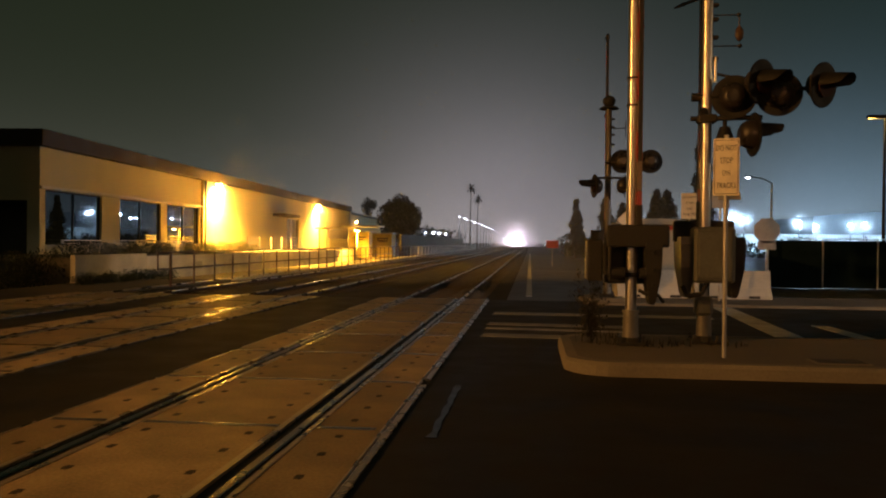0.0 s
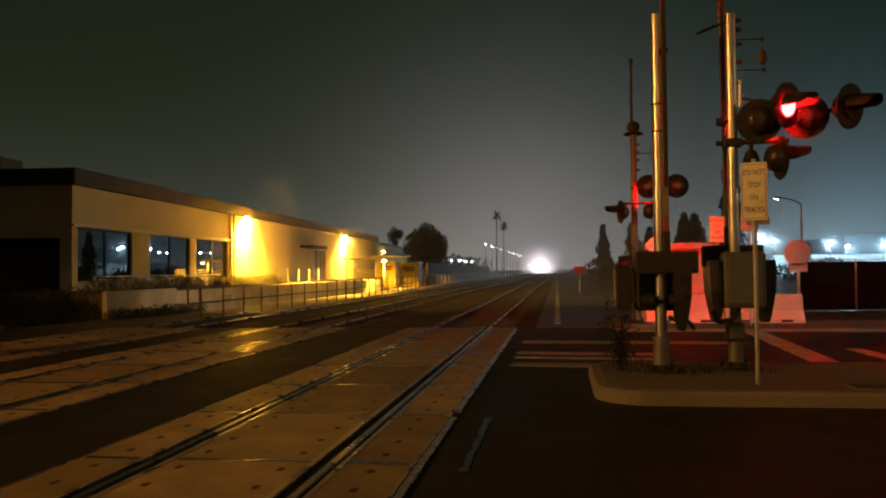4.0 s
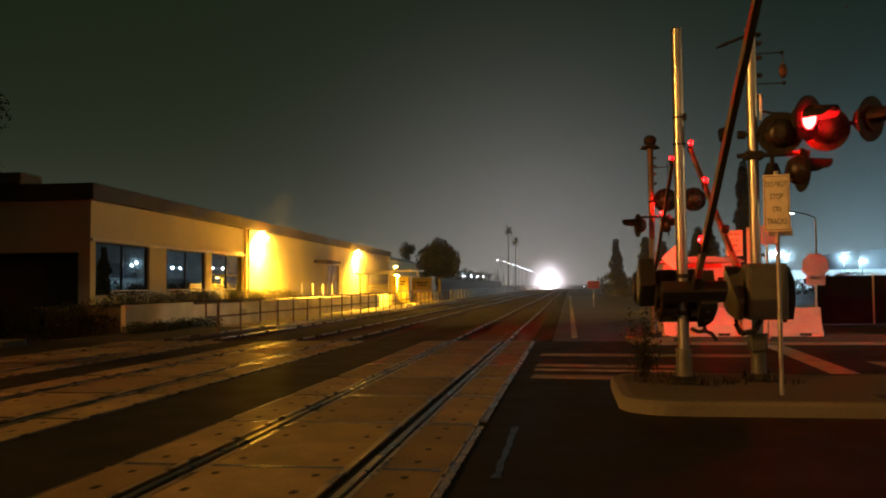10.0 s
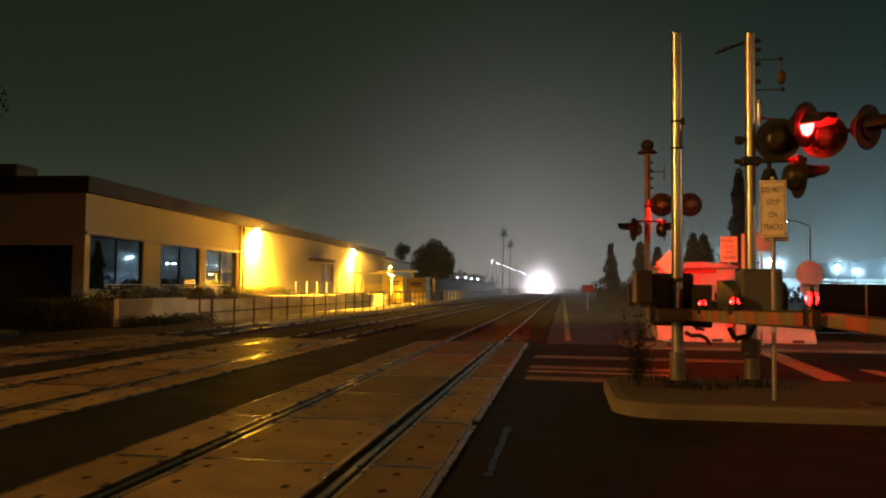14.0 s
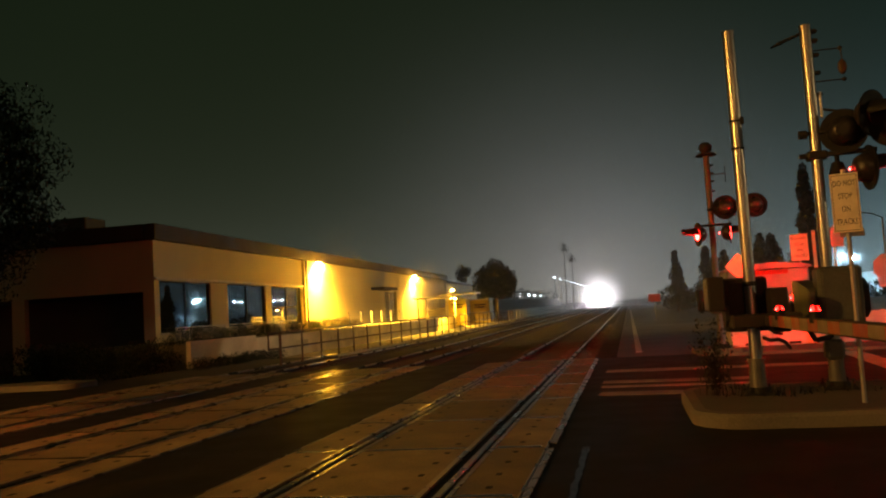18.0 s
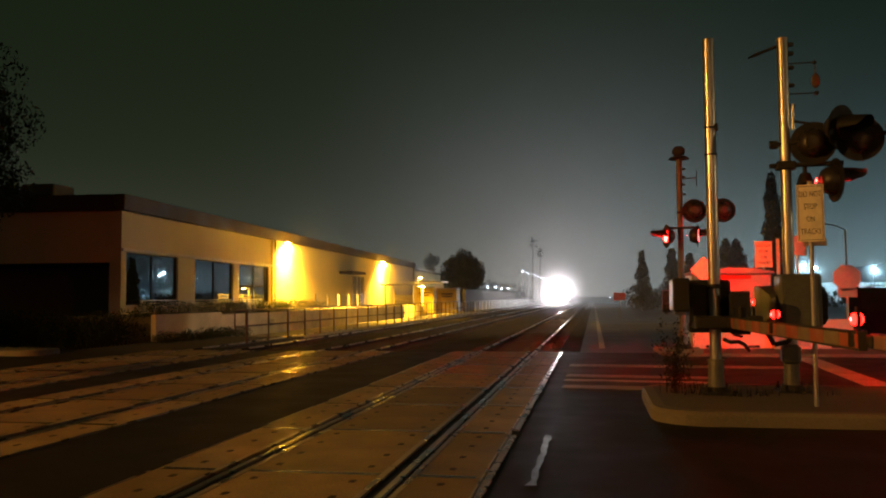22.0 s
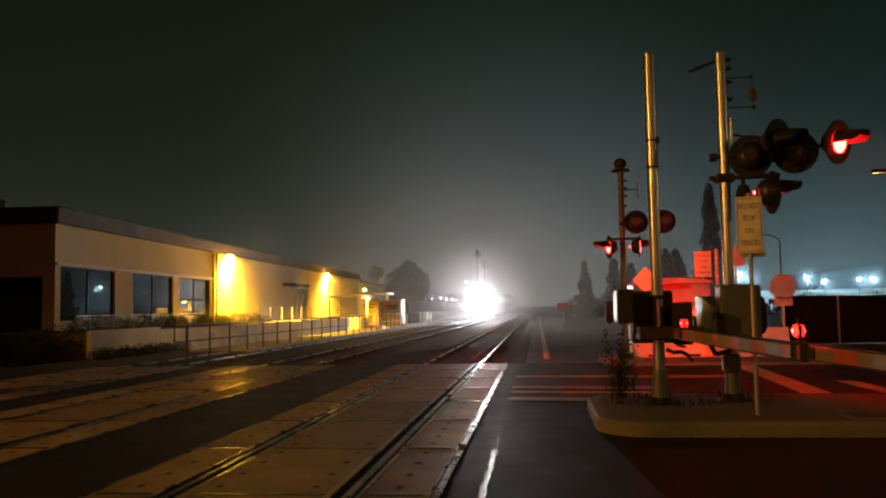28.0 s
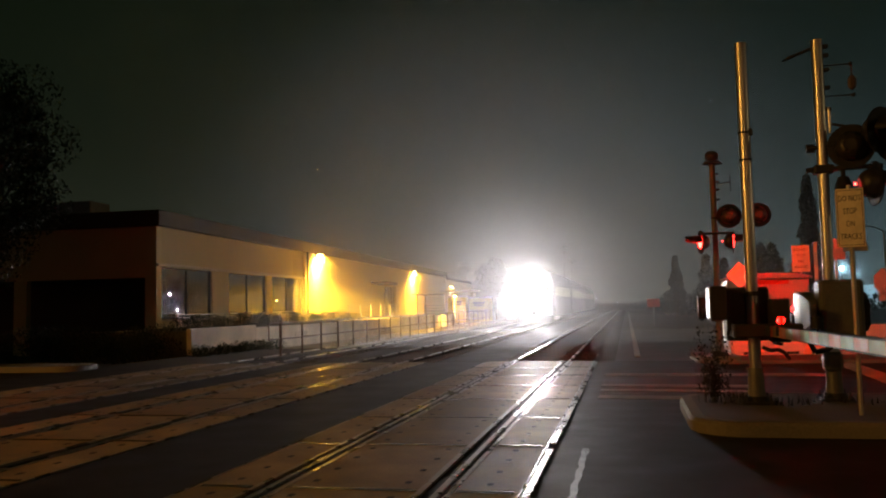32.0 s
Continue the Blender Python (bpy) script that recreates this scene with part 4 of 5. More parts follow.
tagged(part("ground_cover", bm, LEAF), "low dark shrubs beside the kerb", "shrubs", kind="stuff")

# brown pipe railing beside the track
fence = thing("pipe_railing", "brown steel pipe railing beside the track", "railing", pose(-9.96, 28.5, 0))
N_POST = 31
for k in range(N_POST):
    bm = T((0, 0, -0.15), (0, 0, 1.1), 0.034 if k else 0.05, n=8)
    box(bm, 0, 0, -0.1, 0.16, 0.16, 0.03)
    part("post", bm, BROWN_RAIL, fence, at=pose(0, 1.92 * k, 0))
for z in (1.09, 0.55):
    part("rail", T((0, -0.95, z), (0, 1.92 * (N_POST - 1), z), 0.028, n=8), BROWN_RAIL, fence)
part("end_loop", T((0, -0.95, 0.55), (0, -0.95, 1.09), 0.028, n=8), BROWN_RAIL, fence)
bm = bmesh.new()
box(bm, -11.0, 60.3, -0.17, 2.5, 53.4, 0.3)
structure("verge", bm, VERGE, "pale concrete strip under the railing", "verge")
bm = bmesh.new()
box(bm, -11.825, 29.0, -0.19, 4.15, 9.1, 0.3)
structure("verge_soil", bm, SOIL, "bare dark soil before the planter wall", "ground")


def bar_railing(label, x, y0, y1, z, height, step, mat):
    f = thing("bar_railing", label, "railing", pose(x, y0, z), "pale railings")
    n = int((y1 - y0) / step)
    for k in range(n + 1):
        part("post", B(0, k * step, height / 2, 0.08, 0.08, height, bevel=0.008), mat, f)
    for j in range(5):
        part("rail", B(0, (y1 - y0) / 2, 0.1 + (height - 0.12) * j / 4, 0.035, y1 - y0, 0.05), mat, f)
    return f


bar_railing("pale horizontal-bar railing on the terrace", -16.5, 54.7, 68.5, 0.82, 0.95, 2.5, PALE_RAIL)
bar_railing("pale horizontal-bar railing on the terrace", -18.3, 36.2, 50, 0.82, 0.62, 2.3, PALE_RAIL)

# sheds and sheeted stalls at the end of the terrace
shelter = thing("shelter", "thin-roofed open shelter lit yellow", "shelter", pose(-14.1, 69, 0.82))
for px in (-1.3, 1.2):
    for py in (0, 3.0):
        part("post", B(px, py, 0.85, 0.12, 0.12, 1.7, bevel=0.01), PALE_RAIL, shelter)
part("roof", B(0, 1.5, 1.74, 3.2, 3.8, 0.1, bevel=0.02), PALE_RAIL, shelter, "thin flat roof")
for j in range(4):
    part("slat", B(0.2, 0.02, 0.15 + 0.22 * j, 1.9, 0.05, 0.1), PALE_RAIL, shelter)
# lamp added so that the sheets of the stalls look lit yellow
lamp = thing("added_shelter_lamp", "small yellow lamp added under the shelter roof to light the stalls", "lamp", pose(-12.7, 71.2, 2.3))
part("housing", B(0, 0, 0.16, 0.3, 0.3, 0.1, bevel=0.02), IRON, lamp, "dark lamp housing")
part("lens", B(0, 0, 0.08, 0.24, 0.24, 0.06, bevel=0.01), SODIUM_LENS, lamp, "glowing yellow lens")
spot(-12.7, 71.2, 2.3, (-13.3, 72.2, 0), 5200, SODIUM, 128, 0.3, 0.1)
for x, y, w, h, tilt in ((-13.75, 77, 1.75, 2.35, 4), (-12.55, 82, 1.95, 2.25, -2)):
    stall = thing("sheeted_stall", "stall closed with yellow sheets and dark bars of lettering", "stall", pose(x, y, 0, 0, 0, tilt), "sheeted stalls")
    bm = bmesh.new()
    box(bm, 0, 0.9, h / 2, w, 1.8, h, bevel=0.04)
    part("sheet", bm, YELLOW, stall, "yellow sheet walls")
    part("roof", B(0, 0.85, h + 0.06, w + 0.25, 2.1, 0.1, bevel=0.02), PALE_RAIL, stall, "pale flat roof")
    for j, (z, ww) in enumerate(((h - 0.45, w * 0.6), (h - 0.68, w * 0.5))):
        part("lettering_bar", B(0.05, -0.012, z, ww, 0.012, 0.12), SIGN_INK, stall, "dark bar of lettering")
    for j in range(4):
        part("bar", B(0, -0.02, 0.25 + 0.28 * j, w, 0.03, 0.05), PALE_RAIL, stall)
canopy = thing("canopy_roof", "pale flat canopy on two posts", "canopy", pose(-15.2, 86, 0))
part("roof", B(0, 0, 3.05, 3.6, 4.0, 0.14, bevel=0.02), PALE_RAIL, canopy, "pale flat roof")
for px in (-1.5, 1.5):
    part("post", T((px, 0, 0), (px, 0, 3.0), 0.06, n=8), PALE_RAIL, canopy)
bar_railing("far pale railing beside the track", -10.6, 88, 190, 0, 1.05, 3.0, PALE_RAIL)

# dark screen wall and white building further along the tracks
bm = bmesh.new()
box(bm, -13.6, 145, 1.1, 0.3, 90, 2.6, bevel=0.03)
structure("screen_wall", bm, DARK_WALL, "dark boundary wall along the tracks", "wall")
hall = thing("station_hall", "far white hall with lit lamps on its wall", "building", pose(-31, 250, 0))
part("wall", B(-9, 50, 2.6, 18, 100, 5.6), FAR_WALL, hall, "white wall")
part("roof", B(-9, 50, 5.6, 19, 101, 0.5), FAR_ROOF, hall, "grey roof edge")
for s in (8, 30, 48, 70):
    part("wall_lamp", B(0.2, s, 4.6, 0.4, 0.5, 0.5), STATION_LENS, hall, "white wall lamp")
    spot(-30.4, 250 + s, 4.4, (-30.9, 250 + s, 0), 26000, (0.7, 0.95, 1.0), 60, 0.5, 0.2)


def pole_lamp(name, label, x, y, z, lens, r, arm=0.0, group=""):
    """A lamp on a slender pole."""
    p = thing(name, label, "street lamp", pose(x, y, 0), group)
    part("pole", T((0, 0, -0.2), (0, 0, z), 0.11, 0.07, n=8), IRON if lens is YARD_LENS else FAR_WALL, p, "slender pale pole")
    if arm:
        bm = bmesh.new()
        pts = [(0, 0, z), (arm * 0.35, 0, z + 0.35), (arm * 0.75, 0, z + 0.5), (arm, 0, z + 0.5)]
        for a, b in zip(pts, pts[1:]):
            tube(bm, a, b, 0.05, n=8)
        part("arm", bm, GALV, p, "curved lamp arm")
    part("head", B(arm, 0, z + 0.52, 0.55 + r, 0.32 + r, 0.14, bevel=0.04), IRON, p, "lamp head")
    bm = bmesh.new()
    if lens is YARD_LENS:
        ball(bm, (arm, -0.1, z + 0.35), r, squash=(1, 0.7, 1))
    else:
        box(bm, arm, 0, z + 0.45 - r / 2, 0.3 + r, 0.2 + r, r, bevel=0.02)
    part("lens", bm, lens, p, "glowing lens")
    return p


for x, z in ((-8.6, 3.1), (-3.9, 1.6), (-1.5, 1.6), (7.0, 0.7)):
    far = thing("far_lamp", "tiny white lamp far along the railway", "lamp", pose(x, 300, 0), "far lamps")
    part("post", T((0, 0, -0.3), (0, 0, z), 0.06, n=6), IRON, far)
    bm = bmesh.new()
    ball(bm, (0, 0, z + 0.1), 0.06, sub=1)
    part("lens", bm, STATION_LENS, far, "tiny glowing lens")
# reflector added to give the bright glint beside the stalls; no cabinet is known
cab = thing("glare_reflector", "polished round reflector added on a post to flash back the train's light", "cabinet", pose(-12.1, 85, 0))
part("post", T((0, 0, -0.1), (0, 0, 1.9), 0.05, n=8), IRON, cab)
bm = bmesh.new()
tube(bm, (0, 0, 1.85), (0, 0, 2.45), 0.3, 0.3, n=24)
part("body", bm, GALV, cab, "round polished steel body")
for k in range(11):
    pole_lamp("platform_lamp", "white platform lamp on a slender pole", -15.6, 205 + 19 * k, 7.4, STATION_LENS, 0.12, 0, "platform lamps")

# ---- right side: pavement, barriers, hut, signs ----
for k in range(2):
    bar = thing("concrete_barrier", "pale concrete road barrier lit by the signals", "barrier", pose(5.2 + 2.08 * k, 25.6, 0.055, 0, 0, 4), "concrete barriers")
    bm = bmesh.new()
    prism(bm, [(-0.3, 0), (0.3, 0), (0.3, 0.08), (0.16, 0.3), (0.1, 0.76), (-0.1, 0.76), (-0.16, 0.3), (-0.3, 0.08)], -1.02, 1.02, m=pose(0, 0, 0, 90, 0, 90))
    part("body", bm, BARRIER, bar)
    for s in (-0.55, 0.55):
        part("lifting_slot", B(s, -0.29, 0.05, 0.3, 0.03, 0.07), IRON, bar)
    for z in (0.25, 0.6):
        part("hook", T((1.0, 0, z), (1.08, 0, z), 0.02, n=6), IRON, bar)
hut = thing("signal_hut", "pale steel equipment hut behind the signals", "equipment hut", pose(5.5, 28.0, 0.0))
bm = bmesh.new()
box(bm, 0, 0, 1.05, 2.2, 1.8, 2.1, bevel=0.04)
part("body", bm, HUT, hut, "pale steel walls")
bm = bmesh.new()
outline = [(1.2 * math.cos(a), 0.17 * math.sin(a)) for a in [math.pi * k / 10 for k in range(11)]]
prism(bm, [(x, z) for x, z in outline], -1.0, 1.0, m=pose(0, 0, 2.1, 90, 0, 0))
part("roof", bm, HUT, hut, "rounded pale roof")
part("door", B(0.35, -0.915, 1.0, 0.8, 0.03, 1.75, bevel=0.008), HUT, hut, "flush steel door")
part("handle", B(0.66, -0.94, 1.0, 0.04, 0.04, 0.16), IRON, hut)
part("vent", B(-0.55, -0.915, 1.75, 0.5, 0.03, 0.14), IRON, hut)
# thin red plate across the front, just below the roof
part("notice", B(0.0, -0.92, 2.0, 1.1, 0.02, 0.12), RED_PAINT, hut, "red strip across the front wall")


def post_sign(label, x, y, shape, z, back=SIGN_BACK, face=SIGN_WHITE, text=(), rz=0):
    s = thing("road_sign", label, "road sign", pose(x, y, 0.1, 0, 0, rz))
    part("post", T((0, 0.03, -0.3), (0, 0.03, z), 0.03, n=8), GALV, s)
    for n, (kind, cx, cz, r, h) in enumerate(shape):
        bm = bmesh.new()
        if kind == "octagon":
            bmesh.ops.create_cone(bm, cap_ends=True, segments=8, radius1=r, radius2=r, depth=0.012, matrix=pose(cx, 0, cz, 90, 22.5, 0))
        elif kind == "diamond":
            box(bm, 0, 0, 0, r, 0.012, r, m=pose(cx, 0, cz, 0, 45, 0))
        else:
            box(bm, cx, 0, cz, r, 0.012, h)
        part("plate", bm, face, s, "flat sign plate")
    for k, word in enumerate(text):
        words("lettering", word, 0.11, pose(shape[0][1], -0.012, shape[0][2] + 0.27 - 0.18 * k, 90, 0, 0), SIGN_INK, s)
    return s


post_sign("white rectangular warning sign far behind the signals", 6.85, 29.4, (("plate", 0, 2.65, 0.52, 0.82),), 2.9, text=("DO NOT", "STOP", "ON", "TRACKS"))
post_sign("diamond warning sign seen behind the far pole", 4.62, 26.1, (("diamond", 0, 2.1, 0.52, 0),), 2.2)
post_sign("back of an octagonal sign with a small plate", 8.42, 26.35, (("octagon", 0, 1.83, 0.38, 0), ("plate", 0, 1.42, 0.5, 0.24)), 2.0, face=DULL_SIGN)
post_sign("back of a rectangular sign on a thin post", 6.72, 24.4, (("plate", 0, 2.62, 0.44, 0.5),), 2.9, face=DULL_SIGN)
post_sign("slim marker post beside the far warning sign", 7.3, 29.5, (("plate", 0, 2.4, 0.1, 1.5),), 3.15)
post_sign("small far roadside panel, its red brightened to look signal-lit", 3.3, 60, (("plate", 0, 1.35, 0.8, 0.52),), 1.5, face=RED_PANEL)
# screened fence, yard lamps and the building behind
screen = thing("screened_fence", "chain-link fence hung with dark screen cloth", "fence", pose(10.4, 33.5, -0.05, 0, 0, 6))
for k in range(14):
    part("post", T((k * 2.0, 0, 0), (k * 2.0, 0, 1.86), 0.035, n=8), GALV, screen)
    if k < 13:
        part("cloth", B(k * 2.0 + 1.0, 0.02, 0.9, 1.96, 0.025, 1.72), MESH_CLOTH, screen, "dark screen cloth")
part("top_rail", T((0, 0, 1.83), (26, 0, 1.83), 0.025, n=8), GALV, screen)
bm = bmesh.new()
leaf_cloud(bm, [(20.5 + random.uniform(-1.6, 6), 32.4 + random.uniform(-0.6, 0.4), 0.8 + random.uniform(-0.4, 0.5), 0.75) for k in range(26)], 90, 0.16)
tagged(part("shrubs", bm, LEAF_DARK), "dark shrubs before the screened fence", "shrubs", kind="stuff")
HALOS = []
for x, y, z in ((39.6, 188, 7.2), (38.2, 190, 6.4), (36.4, 190, 6.3), (28.6, 190, 6.2), (27.0, 192, 6.1)):
    pole_lamp("yard_lamp", "bright blue-white yard floodlight on a pole", x, y, z - 0.4, YARD_LENS, 0.18, 0, "yard lamps")
for x, y, z, watts in ((44.2, 184, 7.6, 1), (48.0, 190, 7.2, 1), (59.5, 190, 6.6, 2.2), (63.8, 192, 5.9, 1), (71, 192, 6.2, 0.8), (74.5, 194, 6.4, 1.5), (86, 196, 6.6, 1.5)):
    pole_lamp("yard_lamp", "bright blue-white yard floodlight on a pole", x, y, z - 0.4, YARD_LENS, 0.21 + 0.06 * watts, 0, "yard lamps")
    HALOS.append((x, y, z, watts))
    spot(x, y, z - 0.6, (x + 1, y + 6, 0), 90 * watts, (0.6, 0.88, 1.0), 150, 0.4, 0.3)
yard = thing("yard_building", "wide far warehouse with a pale lower wall and dark roof", "building", pose(57, 208, 0, 0, 0, 0))
part("wall", B(35, 15, 2.0, 80, 30, 4.6), FAR_WALL, yard, "pale lower wall")
bm = bmesh.new()
prism(bm, [(11, 4.3), (75, 4.3), (75, 13.0), (20, 9.4), (11, 8.6)], -1, 30, m=pose(0, 29, 0, 90, 0, 0))
part("roof", bm, FAR_ROOF, yard, "dark sloping roof")
bm = bmesh.new()
box(bm, 60, 130, -0.32, 120, 180, 0.2)
structure("yard_ground", bm, ASPHALT, "dark asphalt yard", "ground")
pole_lamp("street_lamp", "tall street lamp with a curved arm", 20.6, 70, 6.4, STATION_LENS, 0.03, -1.8)


# warm street lamps added out of view to light the crossing road
pole_lamp("street_lamp", "tall warm street lamp added out of view to light the crossing", 9.5, -15, 8.4, SODIUM_LENS, 0.12, -2.0)
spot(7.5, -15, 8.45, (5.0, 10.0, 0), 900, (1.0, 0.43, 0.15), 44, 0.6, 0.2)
pole_lamp("street_lamp", "tall warm street lamp added out of view to light the crossing", -24.0, -4, 9.4, SODIUM_LENS, 0.12, 2.0)
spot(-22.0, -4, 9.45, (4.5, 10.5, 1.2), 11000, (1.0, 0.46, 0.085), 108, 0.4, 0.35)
# assumed lamp: two narrow beams added to brighten the barriers and masts
pole_lamp("street_lamp", "tall warm street lamp added out of view to light the crossing", 40.0, 9, 8.4, SODIUM_LENS, 0.12, -2.0)
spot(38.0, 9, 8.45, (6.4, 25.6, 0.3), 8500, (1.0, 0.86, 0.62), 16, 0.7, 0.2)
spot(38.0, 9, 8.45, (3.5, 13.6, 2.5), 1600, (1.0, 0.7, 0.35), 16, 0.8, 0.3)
# a dark lamp: its glow and beam are added to brighten the low wall
lamp = thing("street_lamp", "tall dark street lamp beside the frontage road", "street lamp", pose(19.0, 45, -0.2))
part("pole", T((0, 0, 0), (0, 0, 8.1), 0.09, 0.06, n=10), IRON, lamp, "slender dark pole")
bm = B(-0.4, 0, 8.13, 0.85, 0.3, 0.07, bevel=0.02)
# skirts added to hide the glowing lens
for sx, sy, wx, wy in ((-0.81, 0, 0.02, 0.3), (0.01, 0, 0.02, 0.3), (-0.4, -0.14, 0.8, 0.02), (-0.4, 0.14, 0.8, 0.02)):
    box(bm, sx, sy, 8.05, wx, wy, 0.1)
part("head", bm, IRON, lamp, "flat dark lamp head")
part("lens", B(-0.5, 0, 8.088, 0.4, 0.16, 0.012), SODIUM_LENS, lamp, "flat lens given an added glow under the head")
spot(18.5, 45, 7.75, (-14.0, 48.0, 0.6), 6500, (1.0, 0.53, 0.08), 66, 0.5, 0.2)

# ---- trees ----
def tree(name, label, x, y, trunk_h, clumps, per, size, leaf=LEAF, trunk_r=0.18, lean=0.0):
    t = thing(name, label, "tree", pose(x, y, -0.2))
    bm = bmesh.new()
    tube(bm, (0, 0, 0), (lean, 0, trunk_h), trunk_r, trunk_r * 0.6, 10)
    for cx, cy, cz, r in clumps[::2]:
        tube(bm, (lean * 0.9, 0, trunk_h * 0.92), (cx, cy, cz), trunk_r * 0.4, trunk_r * 0.12, 6)
    part("trunk", bm, BARK, t, "rough grey-brown trunk")
    bm = bmesh.new()
    leaf_cloud(bm, clumps, per, size)
    part("crown", bm, leaf, t, "uneven leafy crown")
    return t


def clump_ball(r, h, n, z, small):
    out = []
    while len(out) < n:
        v = Vector((random.uniform(-1, 1), random.uniform(-1, 1), random.uniform(-1, 1)))
        if v.length < 1:
            out.append((v.x * r, v.y * r, z + v.z * h, small * random.uniform(0.7, 1.3)))
    return out


random.seed(7)
tree("street_tree", "dark leafy tree beside the building", -20.6, 25.8, 3.4, clump_ball(3.1, 4.2, 130, 7.4, 0.85), 400, 0.13)
random.seed(8)
tree("round_tree", "dense round dark tree beside the tracks", -15.6, 112, 2.2, clump_ball(2.5, 2.2, 80, 5.0, 0.95), 230, 0.28, LEAF_DARK, 0.22)


def conifer(x, y, h, r, seed):
    random.seed(seed)
    t = thing("conifer", "tall dark conifer against the misty sky", "tree", pose(x, y, -0.2), "conifers")
    part("trunk", T((0, 0, 0), (0, 0, h * 0.95), 0.16, 0.03, n=8), BARK, t)
    cl = []
    for k in range(int(h * 11)):
        f = k / (h * 11)
        z = h * (0.1 + 0.88 * f)
        a, w = random.uniform(0, 6.3), r * min(1.0, 1.25 * (1.0 - f)) * random.uniform(0.2, 1.0)
        cl.append((w * math.cos(a), w * math.sin(a), z + random.uniform(-0.2, 0.2), 0.26 + 0.34 * r * (1.0 - f)))
    bm = bmesh.new()
    leaf_cloud(bm, cl, 70, 0.24)
    part("crown", bm, LEAF_DARK, t, "dark ragged needles")
    return t


for n, (x, y, h, r) in enumerate(((6.5, 90, 6.3, 1.0), (9.3, 88, 6.4, 1.5), (10.6, 84, 5.6, 1.6), (10.6, 62, 5.4, 1.3), (11.6, 64, 5.6, 1.4), (13.3, 60, 9.7, 1.15), (14.2, 66, 6.2, 1.4), (12.8, 74, 5.2, 1.5))):
    conifer(x, y, h, r, 20 + n)


def palm(x, y, h, seed):
    random.seed(seed)
    t = thing("palm", "tall palm against the misty sky", "tree", pose(x, y, -0.2), "palms")
    part("trunk", T((0, 0, 0), (0.3, 0, h), 0.15, 0.1, n=8), BARK, t)
    bm = bmesh.new()
    for k in range(34):
        a, e = random.uniform(0, 6.3), random.uniform(-0.7, 1.2)
        p = Vector((0.3, 0, h))
        d = Vector((math.cos(a) * math.cos(e), math.sin(a) * math.cos(e), math.sin(e)))
        for j in range(5):
            q = p + d * 0.42
            side = d.cross(Vector((0, 0, 1))).normalized() * (0.32 - 0.05 * j)
            bm.faces.new([bm.verts.new(v) for v in (p - side, q - side * 0.8, q + side * 0.8, p + side)])
            p, d = q, (d + Vector((0, 0, -0.22))).normalized()
    part("crown", bm, LEAF_DARK, t, "drooping fronds")


palm(-14.9, 230, 16.5, 41)
palm(-15.0, 262, 15.6, 42)
random.seed(43)
tree("far_tree", "hazy far tree beyond the buildings", -27.2, 150, 5.5, clump_ball(1.1, 1.5, 20, 8.0, 0.6), 90, 0.26, LEAF_DARK, 0.16)
bm = bmesh.new()
leaf_cloud(bm, [(6 + random.uniform(0, 34), 100 + random.uniform(-5, 30), random.uniform(0.3, 1.4), 1.3) for k in range(60)], 60, 0.55)
tagged(part("far_bushes", bm, LEAF_DARK), "far dark row of bushes", "bushes", kind="stuff")
bm = bmesh.new()
leaf_cloud(bm, [(-24 - random.uniform(0, 20), 160 + random.uniform(0, 160), random.uniform(0.4, 4.5), 2.2) for k in range(60)], 60, 0.7)
tagged(part("far_bushes", bm, LEAF_DARK), "far dark trees behind the boundary wall", "bushes", kind="stuff")

# loose stones and weeds
random.seed(5)
bm = bmesh.new()
for k in range(420):
    x, y = random.choice((-0.2, -0.24, 0.2)) + random.gauss(0, 0.09), Y_END + 0.15 + abs(random.gauss(0, 4.5))
    r = random.uniform(0.02, 0.05)
    m = pose(x, y, -0.09 + random.uniform(0, 0.03), random.uniform(0, 180), random.uniform(0, 180), random.uniform(0, 180)) @ Matrix.Diagonal((r, r * random.uniform(0.6, 1), r * random.uniform(0.5, 0.9), 1))
    bmesh.ops.create_icosphere(bm, subdivisions=1, radius=1.0, matrix=m)
tagged(part("loose_stones", bm, STONE), "loose pale ballast stones beside the rails", "stones", kind="stuff")
bm = bmesh.new()
for cx, cy in ((2.95, 13.6), (3.4, 13.5), (4.1, 13.9), (4.5, 13.8), (3.75, 13.7), (3.0, 14.4)):
    for k in range(24):
        a, h = random.uniform(0, 6.3), random.uniform(0.04, 0.16)
        p = Vector((cx + random.gauss(0, 0.14), cy + random.gauss(0, 0.1), 0.145))
        q = p + Vector((math.cos(a) * h * 0.5, math.sin(a) * h * 0.5, h))
        s = Vector((math.sin(a), -math.cos(a), 0)) * 0.012
        bm.faces.new([bm.verts.new(v) for v in (p - s, p + s, q)])
for k in range(46):
    a, h = random.uniform(0, 6.3), random.uniform(0.3, 1.1)
    p = Vector((2.66 + random.gauss(0, 0.06), 13.75 + random.gauss(0, 0.06), 0.145))
    q = p + Vector((math.cos(a) * h * 0.16, math.sin(a) * h * 0.16, h))
    s = Vector((math.sin(a), -math.cos(a), 0)) * 0.004
    bm.faces.new([bm.verts.new(v) for v in (p - s, p + s, q)])
    leaf_cloud(bm, [(*(p.lerp(q, f)), 0.06) for f in (0.3, 0.5, 0.7, 0.9)], 5, 0.045)
tagged(part("weeds", bm, DRY), "dry dark weeds round the pole feet", "weeds", kind="stuff")

